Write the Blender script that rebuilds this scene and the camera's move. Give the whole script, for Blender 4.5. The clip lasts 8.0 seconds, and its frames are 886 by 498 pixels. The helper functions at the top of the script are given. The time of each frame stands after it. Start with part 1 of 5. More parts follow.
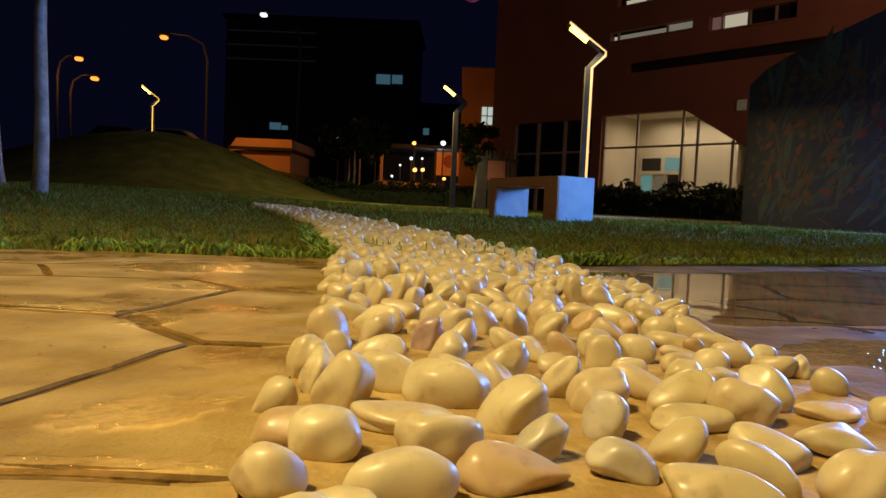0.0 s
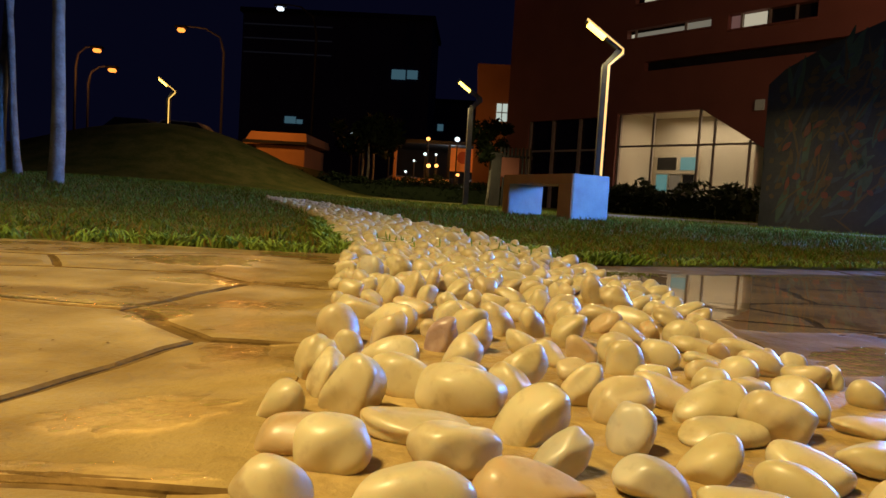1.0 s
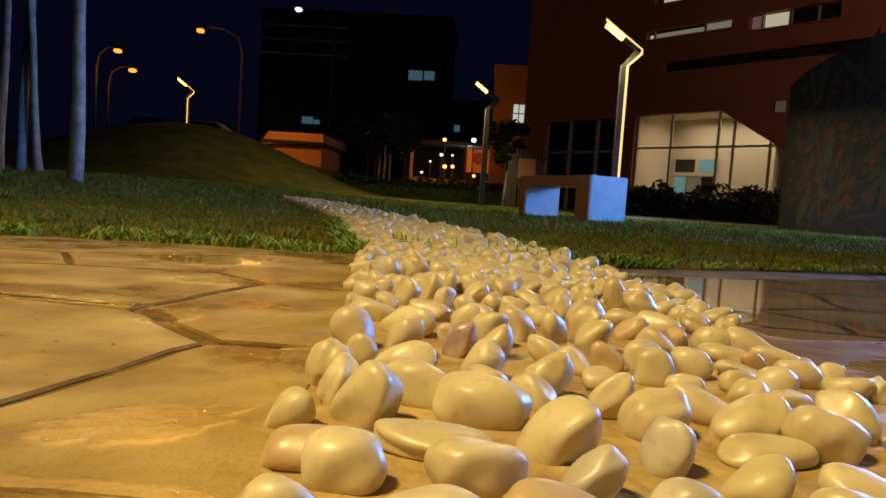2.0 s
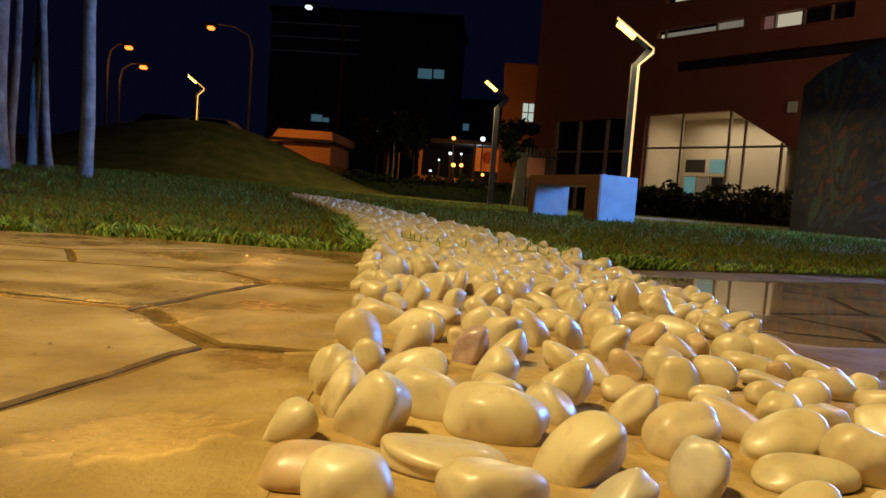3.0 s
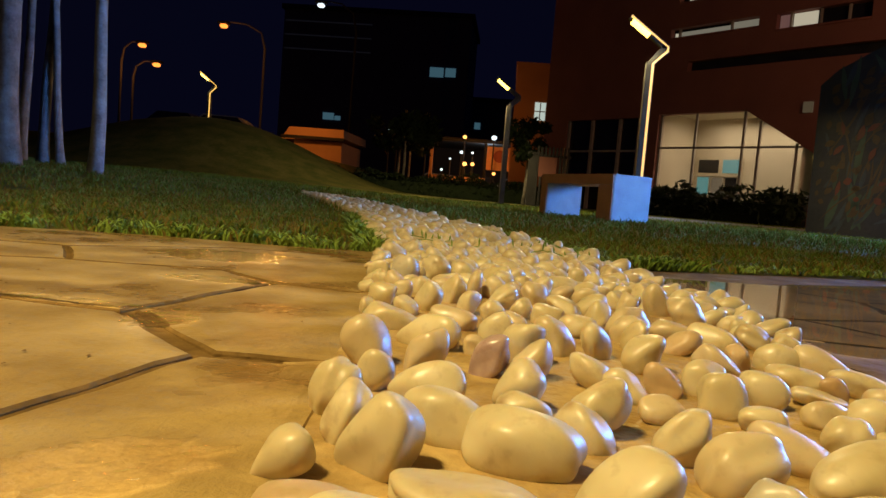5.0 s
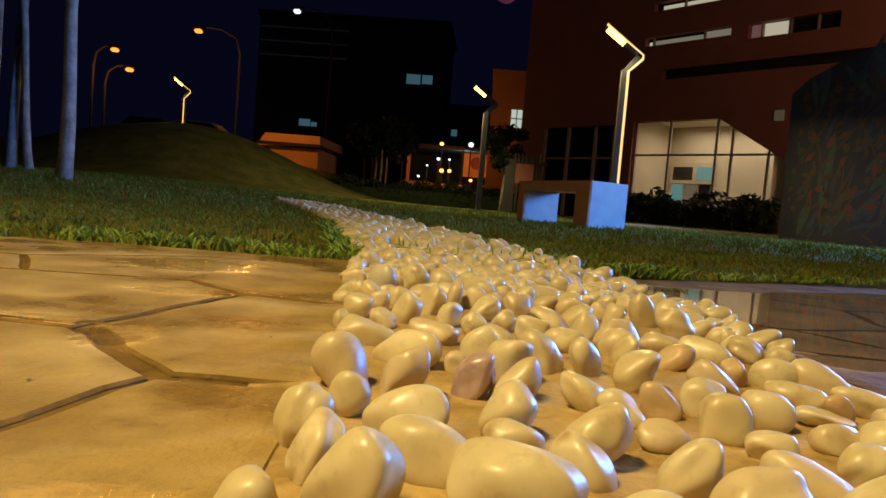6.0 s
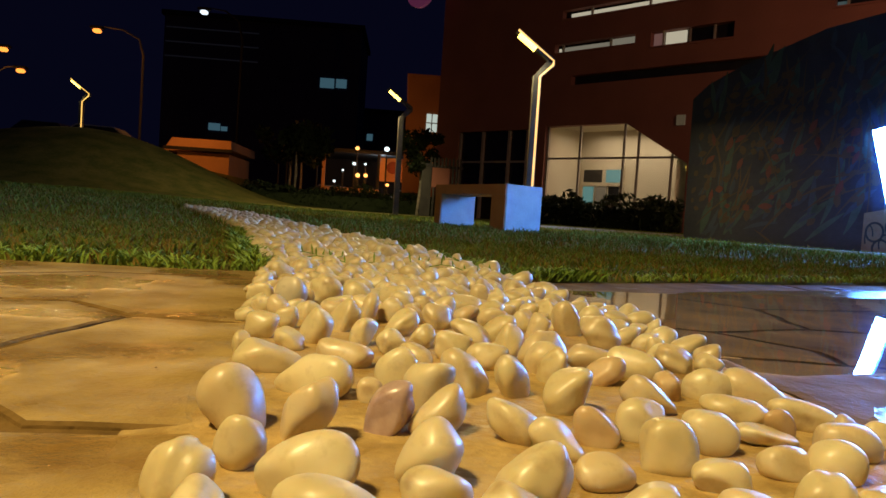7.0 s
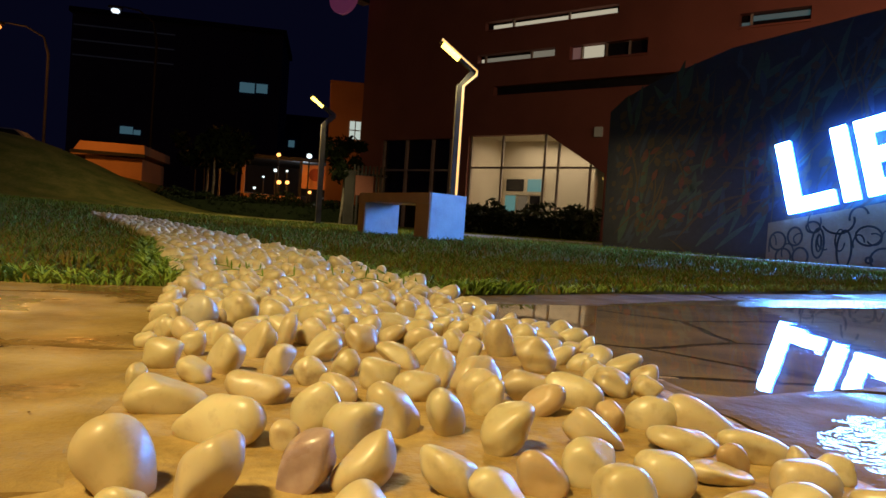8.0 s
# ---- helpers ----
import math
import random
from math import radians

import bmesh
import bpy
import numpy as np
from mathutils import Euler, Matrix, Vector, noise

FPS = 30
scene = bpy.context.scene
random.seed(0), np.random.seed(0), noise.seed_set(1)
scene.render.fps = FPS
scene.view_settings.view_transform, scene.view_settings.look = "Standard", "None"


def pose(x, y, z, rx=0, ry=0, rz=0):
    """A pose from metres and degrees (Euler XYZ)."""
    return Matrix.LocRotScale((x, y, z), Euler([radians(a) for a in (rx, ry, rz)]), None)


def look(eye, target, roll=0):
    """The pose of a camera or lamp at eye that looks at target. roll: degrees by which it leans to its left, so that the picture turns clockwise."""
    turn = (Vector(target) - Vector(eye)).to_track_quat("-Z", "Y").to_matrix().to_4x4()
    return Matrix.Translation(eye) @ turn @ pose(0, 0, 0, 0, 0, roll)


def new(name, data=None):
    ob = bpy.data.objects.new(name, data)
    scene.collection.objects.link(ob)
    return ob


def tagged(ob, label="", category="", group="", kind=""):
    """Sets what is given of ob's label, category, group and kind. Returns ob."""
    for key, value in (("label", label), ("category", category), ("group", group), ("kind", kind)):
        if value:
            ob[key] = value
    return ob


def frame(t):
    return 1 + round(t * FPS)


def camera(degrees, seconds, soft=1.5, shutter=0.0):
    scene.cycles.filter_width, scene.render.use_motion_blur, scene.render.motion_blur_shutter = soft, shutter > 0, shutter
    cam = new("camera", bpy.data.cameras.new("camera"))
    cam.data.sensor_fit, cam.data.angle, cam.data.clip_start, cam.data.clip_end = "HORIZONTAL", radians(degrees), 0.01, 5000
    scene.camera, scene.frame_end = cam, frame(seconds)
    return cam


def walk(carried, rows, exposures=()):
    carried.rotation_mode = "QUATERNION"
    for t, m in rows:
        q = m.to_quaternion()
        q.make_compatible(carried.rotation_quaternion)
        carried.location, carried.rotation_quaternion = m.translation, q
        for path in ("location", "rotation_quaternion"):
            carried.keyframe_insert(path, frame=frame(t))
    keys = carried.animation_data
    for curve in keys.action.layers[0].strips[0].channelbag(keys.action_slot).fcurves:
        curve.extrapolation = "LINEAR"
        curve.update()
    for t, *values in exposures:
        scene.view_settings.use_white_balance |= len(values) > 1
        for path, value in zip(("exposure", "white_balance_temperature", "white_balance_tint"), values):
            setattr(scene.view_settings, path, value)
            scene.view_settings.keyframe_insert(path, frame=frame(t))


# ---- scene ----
cam = camera(65.6, 8.0)
PATH = [
    (0, (0.268, 0.099, 0.131), (0.215, 2.095, 0.016), 2.6),
    (0.5, (0.267, 0.11, 0.131), (0.197, 2.105, 0.007), 3.1),
    (1, (0.264, 0.123, 0.131), (0.176, 2.117, 0.003), 3.5),
    (1.5, (0.261, 0.137, 0.129), (0.147, 2.129, 0.002), 3.7),
    (3, (0.255, 0.177, 0.129), (0.099, 2.166, -0.005), 4.3),
    (3.5, (0.251, 0.19, 0.127), (0.079, 2.178, -0.012), 4.5),
    (4, (0.251, 0.202, 0.126), (0.062, 2.187, -0.018), 4.6),
    (5.5, (0.242, 0.249, 0.126), (0.065, 2.237, -0.005), 4.9),
    (6, (0.24, 0.27, 0.126), (0.119, 2.263, 0.011), 4.7),
    (6.5, (0.242, 0.299, 0.13), (0.231, 2.297, 0.031), 4.1),
    (7, (0.242, 0.327, 0.129), (0.357, 2.322, 0.044), 3.8),
    (7.5, (0.243, 0.35, 0.132), (0.47, 2.336, 0.064), 3.9),
    (8, (0.243, 0.379, 0.136), (0.576, 2.351, 0.089), 3.9),
]
walk(cam, [(t, look(eye, target, roll)) for t, eye, target, roll in PATH])

# ---- world, lamps' light, exposure ----
world = bpy.data.worlds.new("night_sky")
world.use_nodes = True
scene.world = world
wn = world.node_tree.nodes
wn["Background"].inputs[0].default_value = (0.0018, 0.0020, 0.0082, 1)
wn["Background"].inputs[1].default_value = 0.9
scene.view_settings.exposure = 0.0

WARM = (1.0, 0.76, 0.33)
SODIUM = (1.0, 0.36, 0.06)
BLUE = (0.16, 0.42, 1.0)


def area_light(name, m, sx, sy, watts, color, spread=160):
    d = bpy.data.lights.new(name, "AREA")
    d.shape, d.size, d.size_y, d.energy, d.color, d.spread = "RECTANGLE", sx, sy, watts, color, radians(spread)
    ob = new(name, d)
    ob.matrix_world = m
    return ob


def point_light(name, place, watts, color, radius=0.15):
    d = bpy.data.lights.new(name, "POINT")
    d.energy, d.color, d.shadow_soft_size = watts, color, radius
    ob = new(name, d)
    ob.location = place
    return ob


# ---- materials ----
def material(name, dark, light, rough=(0.5, 0.7), scale=8.0, fine=60.0, bump=0.2, bump_scale=40.0, metal=0.0, random_mix=0.0, tint=None, coat=0.0, spec=0.5):
    """Two-scale mottled surface; tint: a second colour picked per object."""
    m = bpy.data.materials.new(name)
    m.use_nodes = True
    nt = m.node_tree
    b = nt.nodes["Principled BSDF"]
    tc = nt.nodes.new("ShaderNodeTexCoord")
    n1, n2, n3 = (nt.nodes.new("ShaderNodeTexNoise") for _ in range(3))
    for n, s, det in ((n1, scale, 5), (n2, fine, 4), (n3, bump_scale, 6)):
        n.inputs["Scale"].default_value, n.inputs["Detail"].default_value = s, det
        nt.links.new(tc.outputs["Object"], n.inputs["Vector"])
    add = nt.nodes.new("ShaderNodeMath")
    add.operation = "MULTIPLY_ADD"
    nt.links.new(n2.outputs["Fac"], add.inputs[0])
    add.inputs[1].default_value = 0.35
    nt.links.new(n1.outputs["Fac"], add.inputs[2])
    ramp = nt.nodes.new("ShaderNodeValToRGB")
    ramp.color_ramp.elements[0].position, ramp.color_ramp.elements[1].position = 0.45, 0.9
    ramp.color_ramp.elements[0].color, ramp.color_ramp.elements[1].color = (*dark, 1), (*light, 1)
    nt.links.new(add.outputs[0], ramp.inputs[0])
    out = ramp.outputs[0]
    if tint:
        info = nt.nodes.new("ShaderNodeObjectInfo")
        mix = nt.nodes.new("ShaderNodeMix")
        mix.data_type = "RGBA"
        pw = nt.nodes.new("ShaderNodeMath")
        pw.operation = "POWER"
        nt.links.new(info.outputs["Random"], pw.inputs[0])
        pw.inputs[1].default_value = 2.5
        sc = nt.nodes.new("ShaderNodeMath")
        sc.operation = "MULTIPLY"
        nt.links.new(pw.outputs[0], sc.inputs[0])
        sc.inputs[1].default_value = random_mix
        nt.links.new(sc.outputs[0], mix.inputs[0])
        nt.links.new(out, mix.inputs[6])
        mix.inputs[7].default_value = (*tint, 1)
        out = mix.outputs[2]
    nt.links.new(out, b.inputs["Base Color"])
    mr = nt.nodes.new("ShaderNodeMapRange")
    mr.inputs["From Min"].default_value, mr.inputs["From Max"].default_value = 0.35, 0.65
    mr.inputs["To Min"].default_value, mr.inputs["To Max"].default_value = rough
    nt.links.new(n1.outputs["Fac"], mr.inputs["Value"])
    nt.links.new(mr.outputs[0], b.inputs["Roughness"])
    b.inputs["Metallic"].default_value = metal
    b.inputs["Coat Weight"].default_value = coat
    b.inputs["Specular IOR Level"].default_value = spec
    if bump:
        bp = nt.nodes.new("ShaderNodeBump")
        bp.inputs["Strength"].default_value, bp.inputs["Distance"].default_value = bump, 0.01
        nt.links.new(n3.outputs["Fac"], bp.inputs["Height"])
        nt.links.new(bp.outputs[0], b.inputs["Normal"])
    return m


def glow(name, color, strength):
    m = bpy.data.materials.new(name)
    m.use_nodes = True
    b = m.node_tree.nodes["Principled BSDF"]
    b.inputs["Base Color"].default_value = (0.15, 0.15, 0.15, 1)
    b.inputs["Emission Color"].default_value = (*color, 1)
    b.inputs["Emission Strength"].default_value = strength
    return m


def glass(name, tone=(0.9, 0.93, 0.92)):
    m = bpy.data.materials.new(name)
    m.use_nodes = True
    b = m.node_tree.nodes["Principled BSDF"]
    b.inputs["Base Color"].default_value = (*tone, 1)
    b.inputs["Transmission Weight"].default_value = 1.0
    b.inputs["Roughness"].default_value = 0.02
    b.inputs["IOR"].default_value = 1.45
    return m


def paving(name, dry_dark, dry_light, wet, wet_at, rough_dry, rough_wet, shine=0.5, relief=1.0, soft=0.11):
    """Stamped concrete: dry trowelled skin with darker soaked patches that shine."""
    m = bpy.data.materials.new(name)
    m.use_nodes = True
    nt = m.node_tree
    b = nt.nodes["Principled BSDF"]
    tc = nt.nodes.new("ShaderNodeTexCoord")

    def tex(scale, detail, rough=0.5):
        n = nt.nodes.new("ShaderNodeTexNoise")
        n.inputs["Scale"].default_value, n.inputs["Detail"].default_value, n.inputs["Roughness"].default_value = scale, detail, rough
        nt.links.new(tc.outputs["Object"], n.inputs["Vector"])
        return n.outputs["Fac"]

    def ramp(fac, p0, c0, p1, c1):
        r = nt.nodes.new("ShaderNodeValToRGB")
        r.color_ramp.elements[0].position, r.color_ramp.elements[1].position = p0, p1
        r.color_ramp.elements[0].color, r.color_ramp.elements[1].color = (*c0, 1), (*c1, 1)
        nt.links.new(fac, r.inputs[0])
        return r.outputs[0]

    def mix(fac, a, c):
        k = nt.nodes.new("ShaderNodeMix")
        k.data_type = "RGBA"
        nt.links.new(fac, k.inputs[0])
        nt.links.new(a, k.inputs[6])
        nt.links.new(c, k.inputs[7])
        return k.outputs[2]

    b.inputs["Specular IOR Level"].default_value = shine
    dry = ramp(tex(9.0, 4, 0.45), 0.36, dry_dark, 0.66, dry_light)
    speck = ramp(tex(230.0, 2), 0.30, (0.45, 0.42, 0.38), 0.42, (1, 1, 1))
    mul = nt.nodes.new("ShaderNodeMix")
    mul.data_type, mul.blend_type = "RGBA", "MULTIPLY"
    mul.inputs[0].default_value = 0.22
    nt.links.new(dry, mul.inputs[6])
    nt.links.new(speck, mul.inputs[7])
    wet_fac = ramp(tex(4.2, 4, 0.6), wet_at, (0, 0, 0), wet_at + soft, (1, 1, 1))
    soaked = ramp(tex(16.0, 3), 0.3, tuple(0.75 * c for c in wet), 0.7, wet)
    nt.links.new(mix(wet_fac, mul.outputs[2], soaked), b.inputs["Base Color"])
    rr = ramp(tex(22.0, 3), 0.35, (rough_dry[0],) * 3, 0.65, (rough_dry[1],) * 3)
    rw = ramp(tex(40.0, 2), 0.35, (rough_wet[0],) * 3, 0.65, (rough_wet[1],) * 3)
    nt.links.new(mix(wet_fac, rr, rw), b.inputs["Roughness"])
    b1, b2 = nt.nodes.new("ShaderNodeBump"), nt.nodes.new("ShaderNodeBump")
    b1.inputs["Strength"].default_value, b1.inputs["Distance"].default_value = 0.7 * relief, 0.010
    nt.links.new(tex(15.0, 3), b1.inputs["Height"])
    b2.inputs["Strength"].default_value, b2.inputs["Distance"].default_value = 0.9 * relief, 0.0035
    nt.links.new(tex(95.0, 4, 0.6), b2.inputs["Height"])
    nt.links.new(b1.outputs[0], b2.inputs["Normal"])
    nt.links.new(b2.outputs[0], b.inputs["Normal"])
    return m


M_PAVE = paving("wet_stamped_concrete", (0.33, 0.21, 0.06), (0.53, 0.37, 0.135), (0.265, 0.145, 0.036), 0.47, (0.38, 0.55), (0.05, 0.16), 0.5, 0.8, 0.18)
M_PAVE_WET = paving("soaked_concrete", (0.13, 0.082, 0.032), (0.23, 0.15, 0.06), (0.10, 0.06, 0.022), 0.55, (0.6, 0.8), (0.08, 0.2), 0.06, 0.5, 0.12)
M_GROUT = material("dark_joint", (0.10, 0.058, 0.018), (0.26, 0.155, 0.05), (0.7, 0.95), 20.0, 120.0, 0.5, 80.0, spec=0.02)
M_GROUT_WET = material("soaked_joint", (0.025, 0.015, 0.007), (0.075, 0.045, 0.018), (0.7, 0.95), 20.0, 120.0, 0.5, 80.0, spec=0.02)
M_BED = material("sandy_mortar_bed", (0.32, 0.19, 0.05), (0.56, 0.385, 0.14), (0.4, 0.8), 25.0, 140.0, 0.6, 60.0)
def pebble_material(name, dark, light, stain, tint, tint_share):
    """Polished stone: cloudy body, a few brown stains and pits, a tone of its own for each stone."""
    m = bpy.data.materials.new(name)
    m.use_nodes = True
    nt = m.node_tree
    b = nt.nodes["Principled BSDF"]
    tc, info, shift = nt.nodes.new("ShaderNodeTexCoord"), nt.nodes.new("ShaderNodeObjectInfo"), nt.nodes.new("ShaderNodeVectorMath")
    shift.operation = "MULTIPLY_ADD"
    nt.links.new(info.outputs["Random"], shift.inputs[0])
    shift.inputs[1].default_value = (7.0, 3.0, 5.0)
    nt.links.new(tc.outputs["Object"], shift.inputs[2])

    def tex(scale, detail):
        n = nt.nodes.new("ShaderNodeTexNoise")
        n.inputs["Scale"].default_value, n.inputs["Detail"].default_value = scale, detail
        nt.links.new(shift.outputs[0], n.inputs["Vector"])
        return n.outputs["Fac"]

    def ramp(fac, p0, c0, p1, c1):
        r = nt.nodes.new("ShaderNodeValToRGB")
        r.color_ramp.elements[0].position, r.color_ramp.elements[1].position = p0, p1
        r.color_ramp.elements[0].color, r.color_ramp.elements[1].color = (*c0, 1), (*c1, 1)
        nt.links.new(fac, r.inputs[0])
        return r.outputs[0]

    def mix(fac, a, c):
        k = nt.nodes.new("ShaderNodeMix")
        k.data_type = "RGBA"
        nt.links.new(fac, k.inputs[0])
        nt.links.new(a, k.inputs[6])
        if isinstance(c, tuple):
            k.inputs[7].default_value = (*c, 1)
        else:
            nt.links.new(c, k.inputs[7])
        return k.outputs[2]

    body = ramp(tex(26.0, 3), 0.32, dark, 0.68, light)
    tone = ramp(info.outputs["Random"], 0.60, (0, 0, 0), 1.0, (tint_share,) * 3)
    body = mix(tone, body, tint)
    body = mix(ramp(tex(34.0, 6), 0.63, (0, 0, 0), 0.74, (0.6, 0.6, 0.6)), body, stain)
    body = mix(ramp(tex(120.0, 5), 0.55, (0, 0, 0), 0.75, (0.28, 0.28, 0.28)), body, stain)
    nt.links.new(body, b.inputs["Base Color"])
    nt.links.new(ramp(tex(55.0, 4), 0.35, (0.36,) * 3, 0.7, (0.52,) * 3), b.inputs["Roughness"])
    b.inputs["Coat Weight"].default_value, b.inputs["Coat Roughness"].default_value = 0.24, 0.26
    b.inputs["Subsurface Weight"].default_value, b.inputs["Subsurface Scale"].default_value = 0.3, 0.007
    b.inputs["Subsurface Radius"].default_value = (1.0, 0.6, 0.3)
    bp = nt.nodes.new("ShaderNodeBump")
    bp.inputs["Strength"].default_value, bp.inputs["Distance"].default_value = 0.25, 0.0015
    nt.links.new(tex(70.0, 5), bp.inputs["Height"])
    nt.links.new(bp.outputs[0], b.inputs["Normal"])
    return m


M_STONE = pebble_material("cream_pebble", (0.57, 0.455, 0.235), (0.73, 0.615, 0.365), (0.30, 0.17, 0.07), (0.58, 0.42, 0.24), 0.5)
M_STONE_TAN = pebble_material("tan_pebble", (0.50, 0.34, 0.17), (0.66, 0.48, 0.27), (0.30, 0.17, 0.07), (0.44, 0.27, 0.12), 0.4)
M_STONE_GREY = pebble_material("veined_pebble", (0.44, 0.38, 0.27), (0.66, 0.58, 0.42), (0.22, 0.13, 0.06), (0.46, 0.38, 0.26), 0.4)
M_STONE_PINK = material("pink_pebble", (0.36, 0.22, 0.18), (0.60, 0.44, 0.38), (0.25, 0.4), 30.0, 160.0, 0.08, 120.0, coat=0.2)
M_SOIL = material("lawn_soil", (0.045, 0.06, 0.014), (0.13, 0.115, 0.036), (0.8, 1.0), 2.2, 14.0, 0.8, 18.0, spec=0.04)
M_GRASS = material("grass_blade", (0.065, 0.10, 0.016), (0.19, 0.235, 0.036), (0.85, 0.98), 5.0, 30.0, 0.0, spec=0.0)
M_GRASS_DRY = material("dry_grass", (0.13, 0.085, 0.02), (0.26, 0.18, 0.04), (0.8, 0.95), 3.0, 25.0, 0.0, spec=0.0)
def water(name, scale, strength, depth):
    m = glass(name, (0.9, 0.88, 0.82))
    nt = m.node_tree
    b = nt.nodes["Principled BSDF"]
    b.inputs["Roughness"].default_value, b.inputs["IOR"].default_value = 0.015, 1.33
    tc, no, bp = nt.nodes.new("ShaderNodeTexCoord"), nt.nodes.new("ShaderNodeTexNoise"), nt.nodes.new("ShaderNodeBump")
    no.inputs["Scale"].default_value = scale
    bp.inputs["Strength"].default_value, bp.inputs["Distance"].default_value = strength, depth
    nt.links.new(tc.outputs["Object"], no.inputs["Vector"])
    nt.links.new(no.outputs["Fac"], bp.inputs["Height"])
    nt.links.new(bp.outputs[0], b.inputs["Normal"])
    return m


M_WATER = water("rain_water", 9.0, 0.025, 0.01)
M_WATER_FILM = water("rippled_water_film", 60.0, 1.0, 0.004)
M_POST = material("dark_grey_metal", (0.05, 0.05, 0.05), (0.09, 0.09, 0.085), (0.35, 0.5), 6.0, 60.0, 0.05, 80.0, metal=0.7)
M_LED = glow("warm_led_strip", (1.0, 0.56, 0.12), 1.4)
M_LED_HEAD = glow("warm_led_panel", (1.0, 0.70, 0.10), 6.5)
M_SODIUM = glow("sodium_lamp", (1.0, 0.27, 0.04), 2.1)
M_WHITE_LAMP = glow("cold_lamp", (0.75, 0.88, 1.0), 1.4)
M_SIGN = glow("lit_letter_face", (0.10, 0.34, 1.0), 150.0)
M_HALO = glow("blue_halo_edge", (0.03, 0.16, 1.0), 30.0)
M_CONC = material("painted_concrete", (0.27, 0.27, 0.27), (0.40, 0.40, 0.395), (0.5, 0.8), 5.0, 70.0, 0.15, 50.0)
# bench concrete browned to carry the warm light on its long side
M_BENCH_WARM = material("warm_lit_concrete", (0.48, 0.20, 0.09), (0.60, 0.28, 0.14), (0.6, 0.8), 5.0, 70.0, 0.2, 50.0)
M_BRICKRED = material("dark_red_render", (0.22, 0.085, 0.065), (0.30, 0.12, 0.095), (0.7, 0.9), 1.0, 30.0, 0.2, 40.0)
# render tinted orange: part of the sodium light is in this colour
M_ORANGELIT = material("orange_lit_render", (0.34, 0.17, 0.08), (0.45, 0.24, 0.12), (0.7, 0.9), 0.8, 20.0, 0.1, 30.0)
M_DARK = material("dark_frame", (0.012, 0.012, 0.014), (0.025, 0.025, 0.028), (0.3, 0.5), 6.0, 60.0, 0.0)
M_FRAME = material("pale_window_frame", (0.32, 0.29, 0.25), (0.42, 0.38, 0.33), (0.4, 0.6), 6.0, 60.0, 0.05, 50.0)
M_INNER = material("lobby_plaster", (0.62, 0.54, 0.42), (0.74, 0.66, 0.52), (0.6, 0.8), 1.5, 30.0, 0.05, 30.0)
M_GLASS = glass("window_glass")
M_DARKGLASS = material("dark_window_glass", (0.012, 0.012, 0.014), (0.022, 0.020, 0.022), (0.05, 0.1), 1.0, 10.0, 0.0)
M_BARK = material("pale_bark", (0.17, 0.15, 0.13), (0.44, 0.40, 0.36), (0.7, 0.9), 9.0, 50.0, 0.6, 30.0)
M_LEAF = material("dark_leaf", (0.018, 0.035, 0.012), (0.045, 0.075, 0.024), (0.35, 0.6), 3.0, 20.0, 0.0)
# near-black copy of the leaf: unlit foliage, its dark put into the colour
M_LEAF_UNLIT = material("unlit_leaf", (0.008, 0.014, 0.006), (0.018, 0.028, 0.011), (0.6, 0.8), 3.0, 20.0, 0.0, spec=0.1)
# near-black for far parts, the missing light put into the colour
M_FARUNLIT = material("far_unlit_black", (0.006, 0.006, 0.008), (0.010, 0.010, 0.013), (0.8, 0.9), 0.3, 4.0, 0.0)


# ---- mesh helpers ----
def part(name, bm, mat, parent=None, label="", smooth=False):
    me = bpy.data.meshes.new(name)
    bmesh.ops.recalc_face_normals(bm, faces=bm.faces)
    bm.to_mesh(me)
    bm.free()
    me.materials.append(mat)
    if smooth:
        for p in me.polygons:
            p.use_smooth = True
    ob = new(name, me)
    ob.parent = parent
    return tagged(ob, label)


def raw(name, verts, faces, mat, parent=None, smooth=False):
    me = bpy.data.meshes.new(name)
    me.from_pydata(verts, [], faces)
    me.materials.append(mat)
    if smooth:
        me.polygons.foreach_set("use_smooth", [True] * len(me.polygons))
    ob = new(name, me)
    ob.parent = parent
    return ob


def thing(name, place=(0, 0, 0), turn=0.0, label="", category="", group="", kind=""):
    ob = new(name)
    ob.empty_display_size = 0.1
    ob.matrix_world = pose(*place, 0, 0, turn)
    return tagged(ob, label, category, group, kind)


def box(x0, x1, y0, y1, z0, z1, bevel=0.0, bm=None):
    bm = bm or bmesh.new()
    m = Matrix.Translation(((x0 + x1) / 2, (y0 + y1) / 2, (z0 + z1) / 2)) @ Matrix.Diagonal((x1 - x0, y1 - y0, z1 - z0, 1))
    r = bmesh.ops.create_cube(bm, size=1, matrix=m)
    if bevel:
        edges = list({e for v in r["verts"] for e in v.link_edges})
        bmesh.ops.bevel(bm, geom=edges, offset=bevel, segments=2, affect="EDGES", clamp_overlap=True)
    return bm


def prism(outline, y0, y1, bm=None):
    """Outline in x, z, drawn out along y."""
    bm = bm or bmesh.new()
    a = [bm.verts.new((x, y0, z)) for x, z in outline]
    b = [bm.verts.new((x, y1, z)) for x, z in outline]
    n = len(outline)
    bm.faces.new(a), bm.faces.new(b[::-1])
    for i in range(n):
        bm.faces.new((a[i], b[i], b[(i + 1) % n], a[(i + 1) % n]))
    return bm


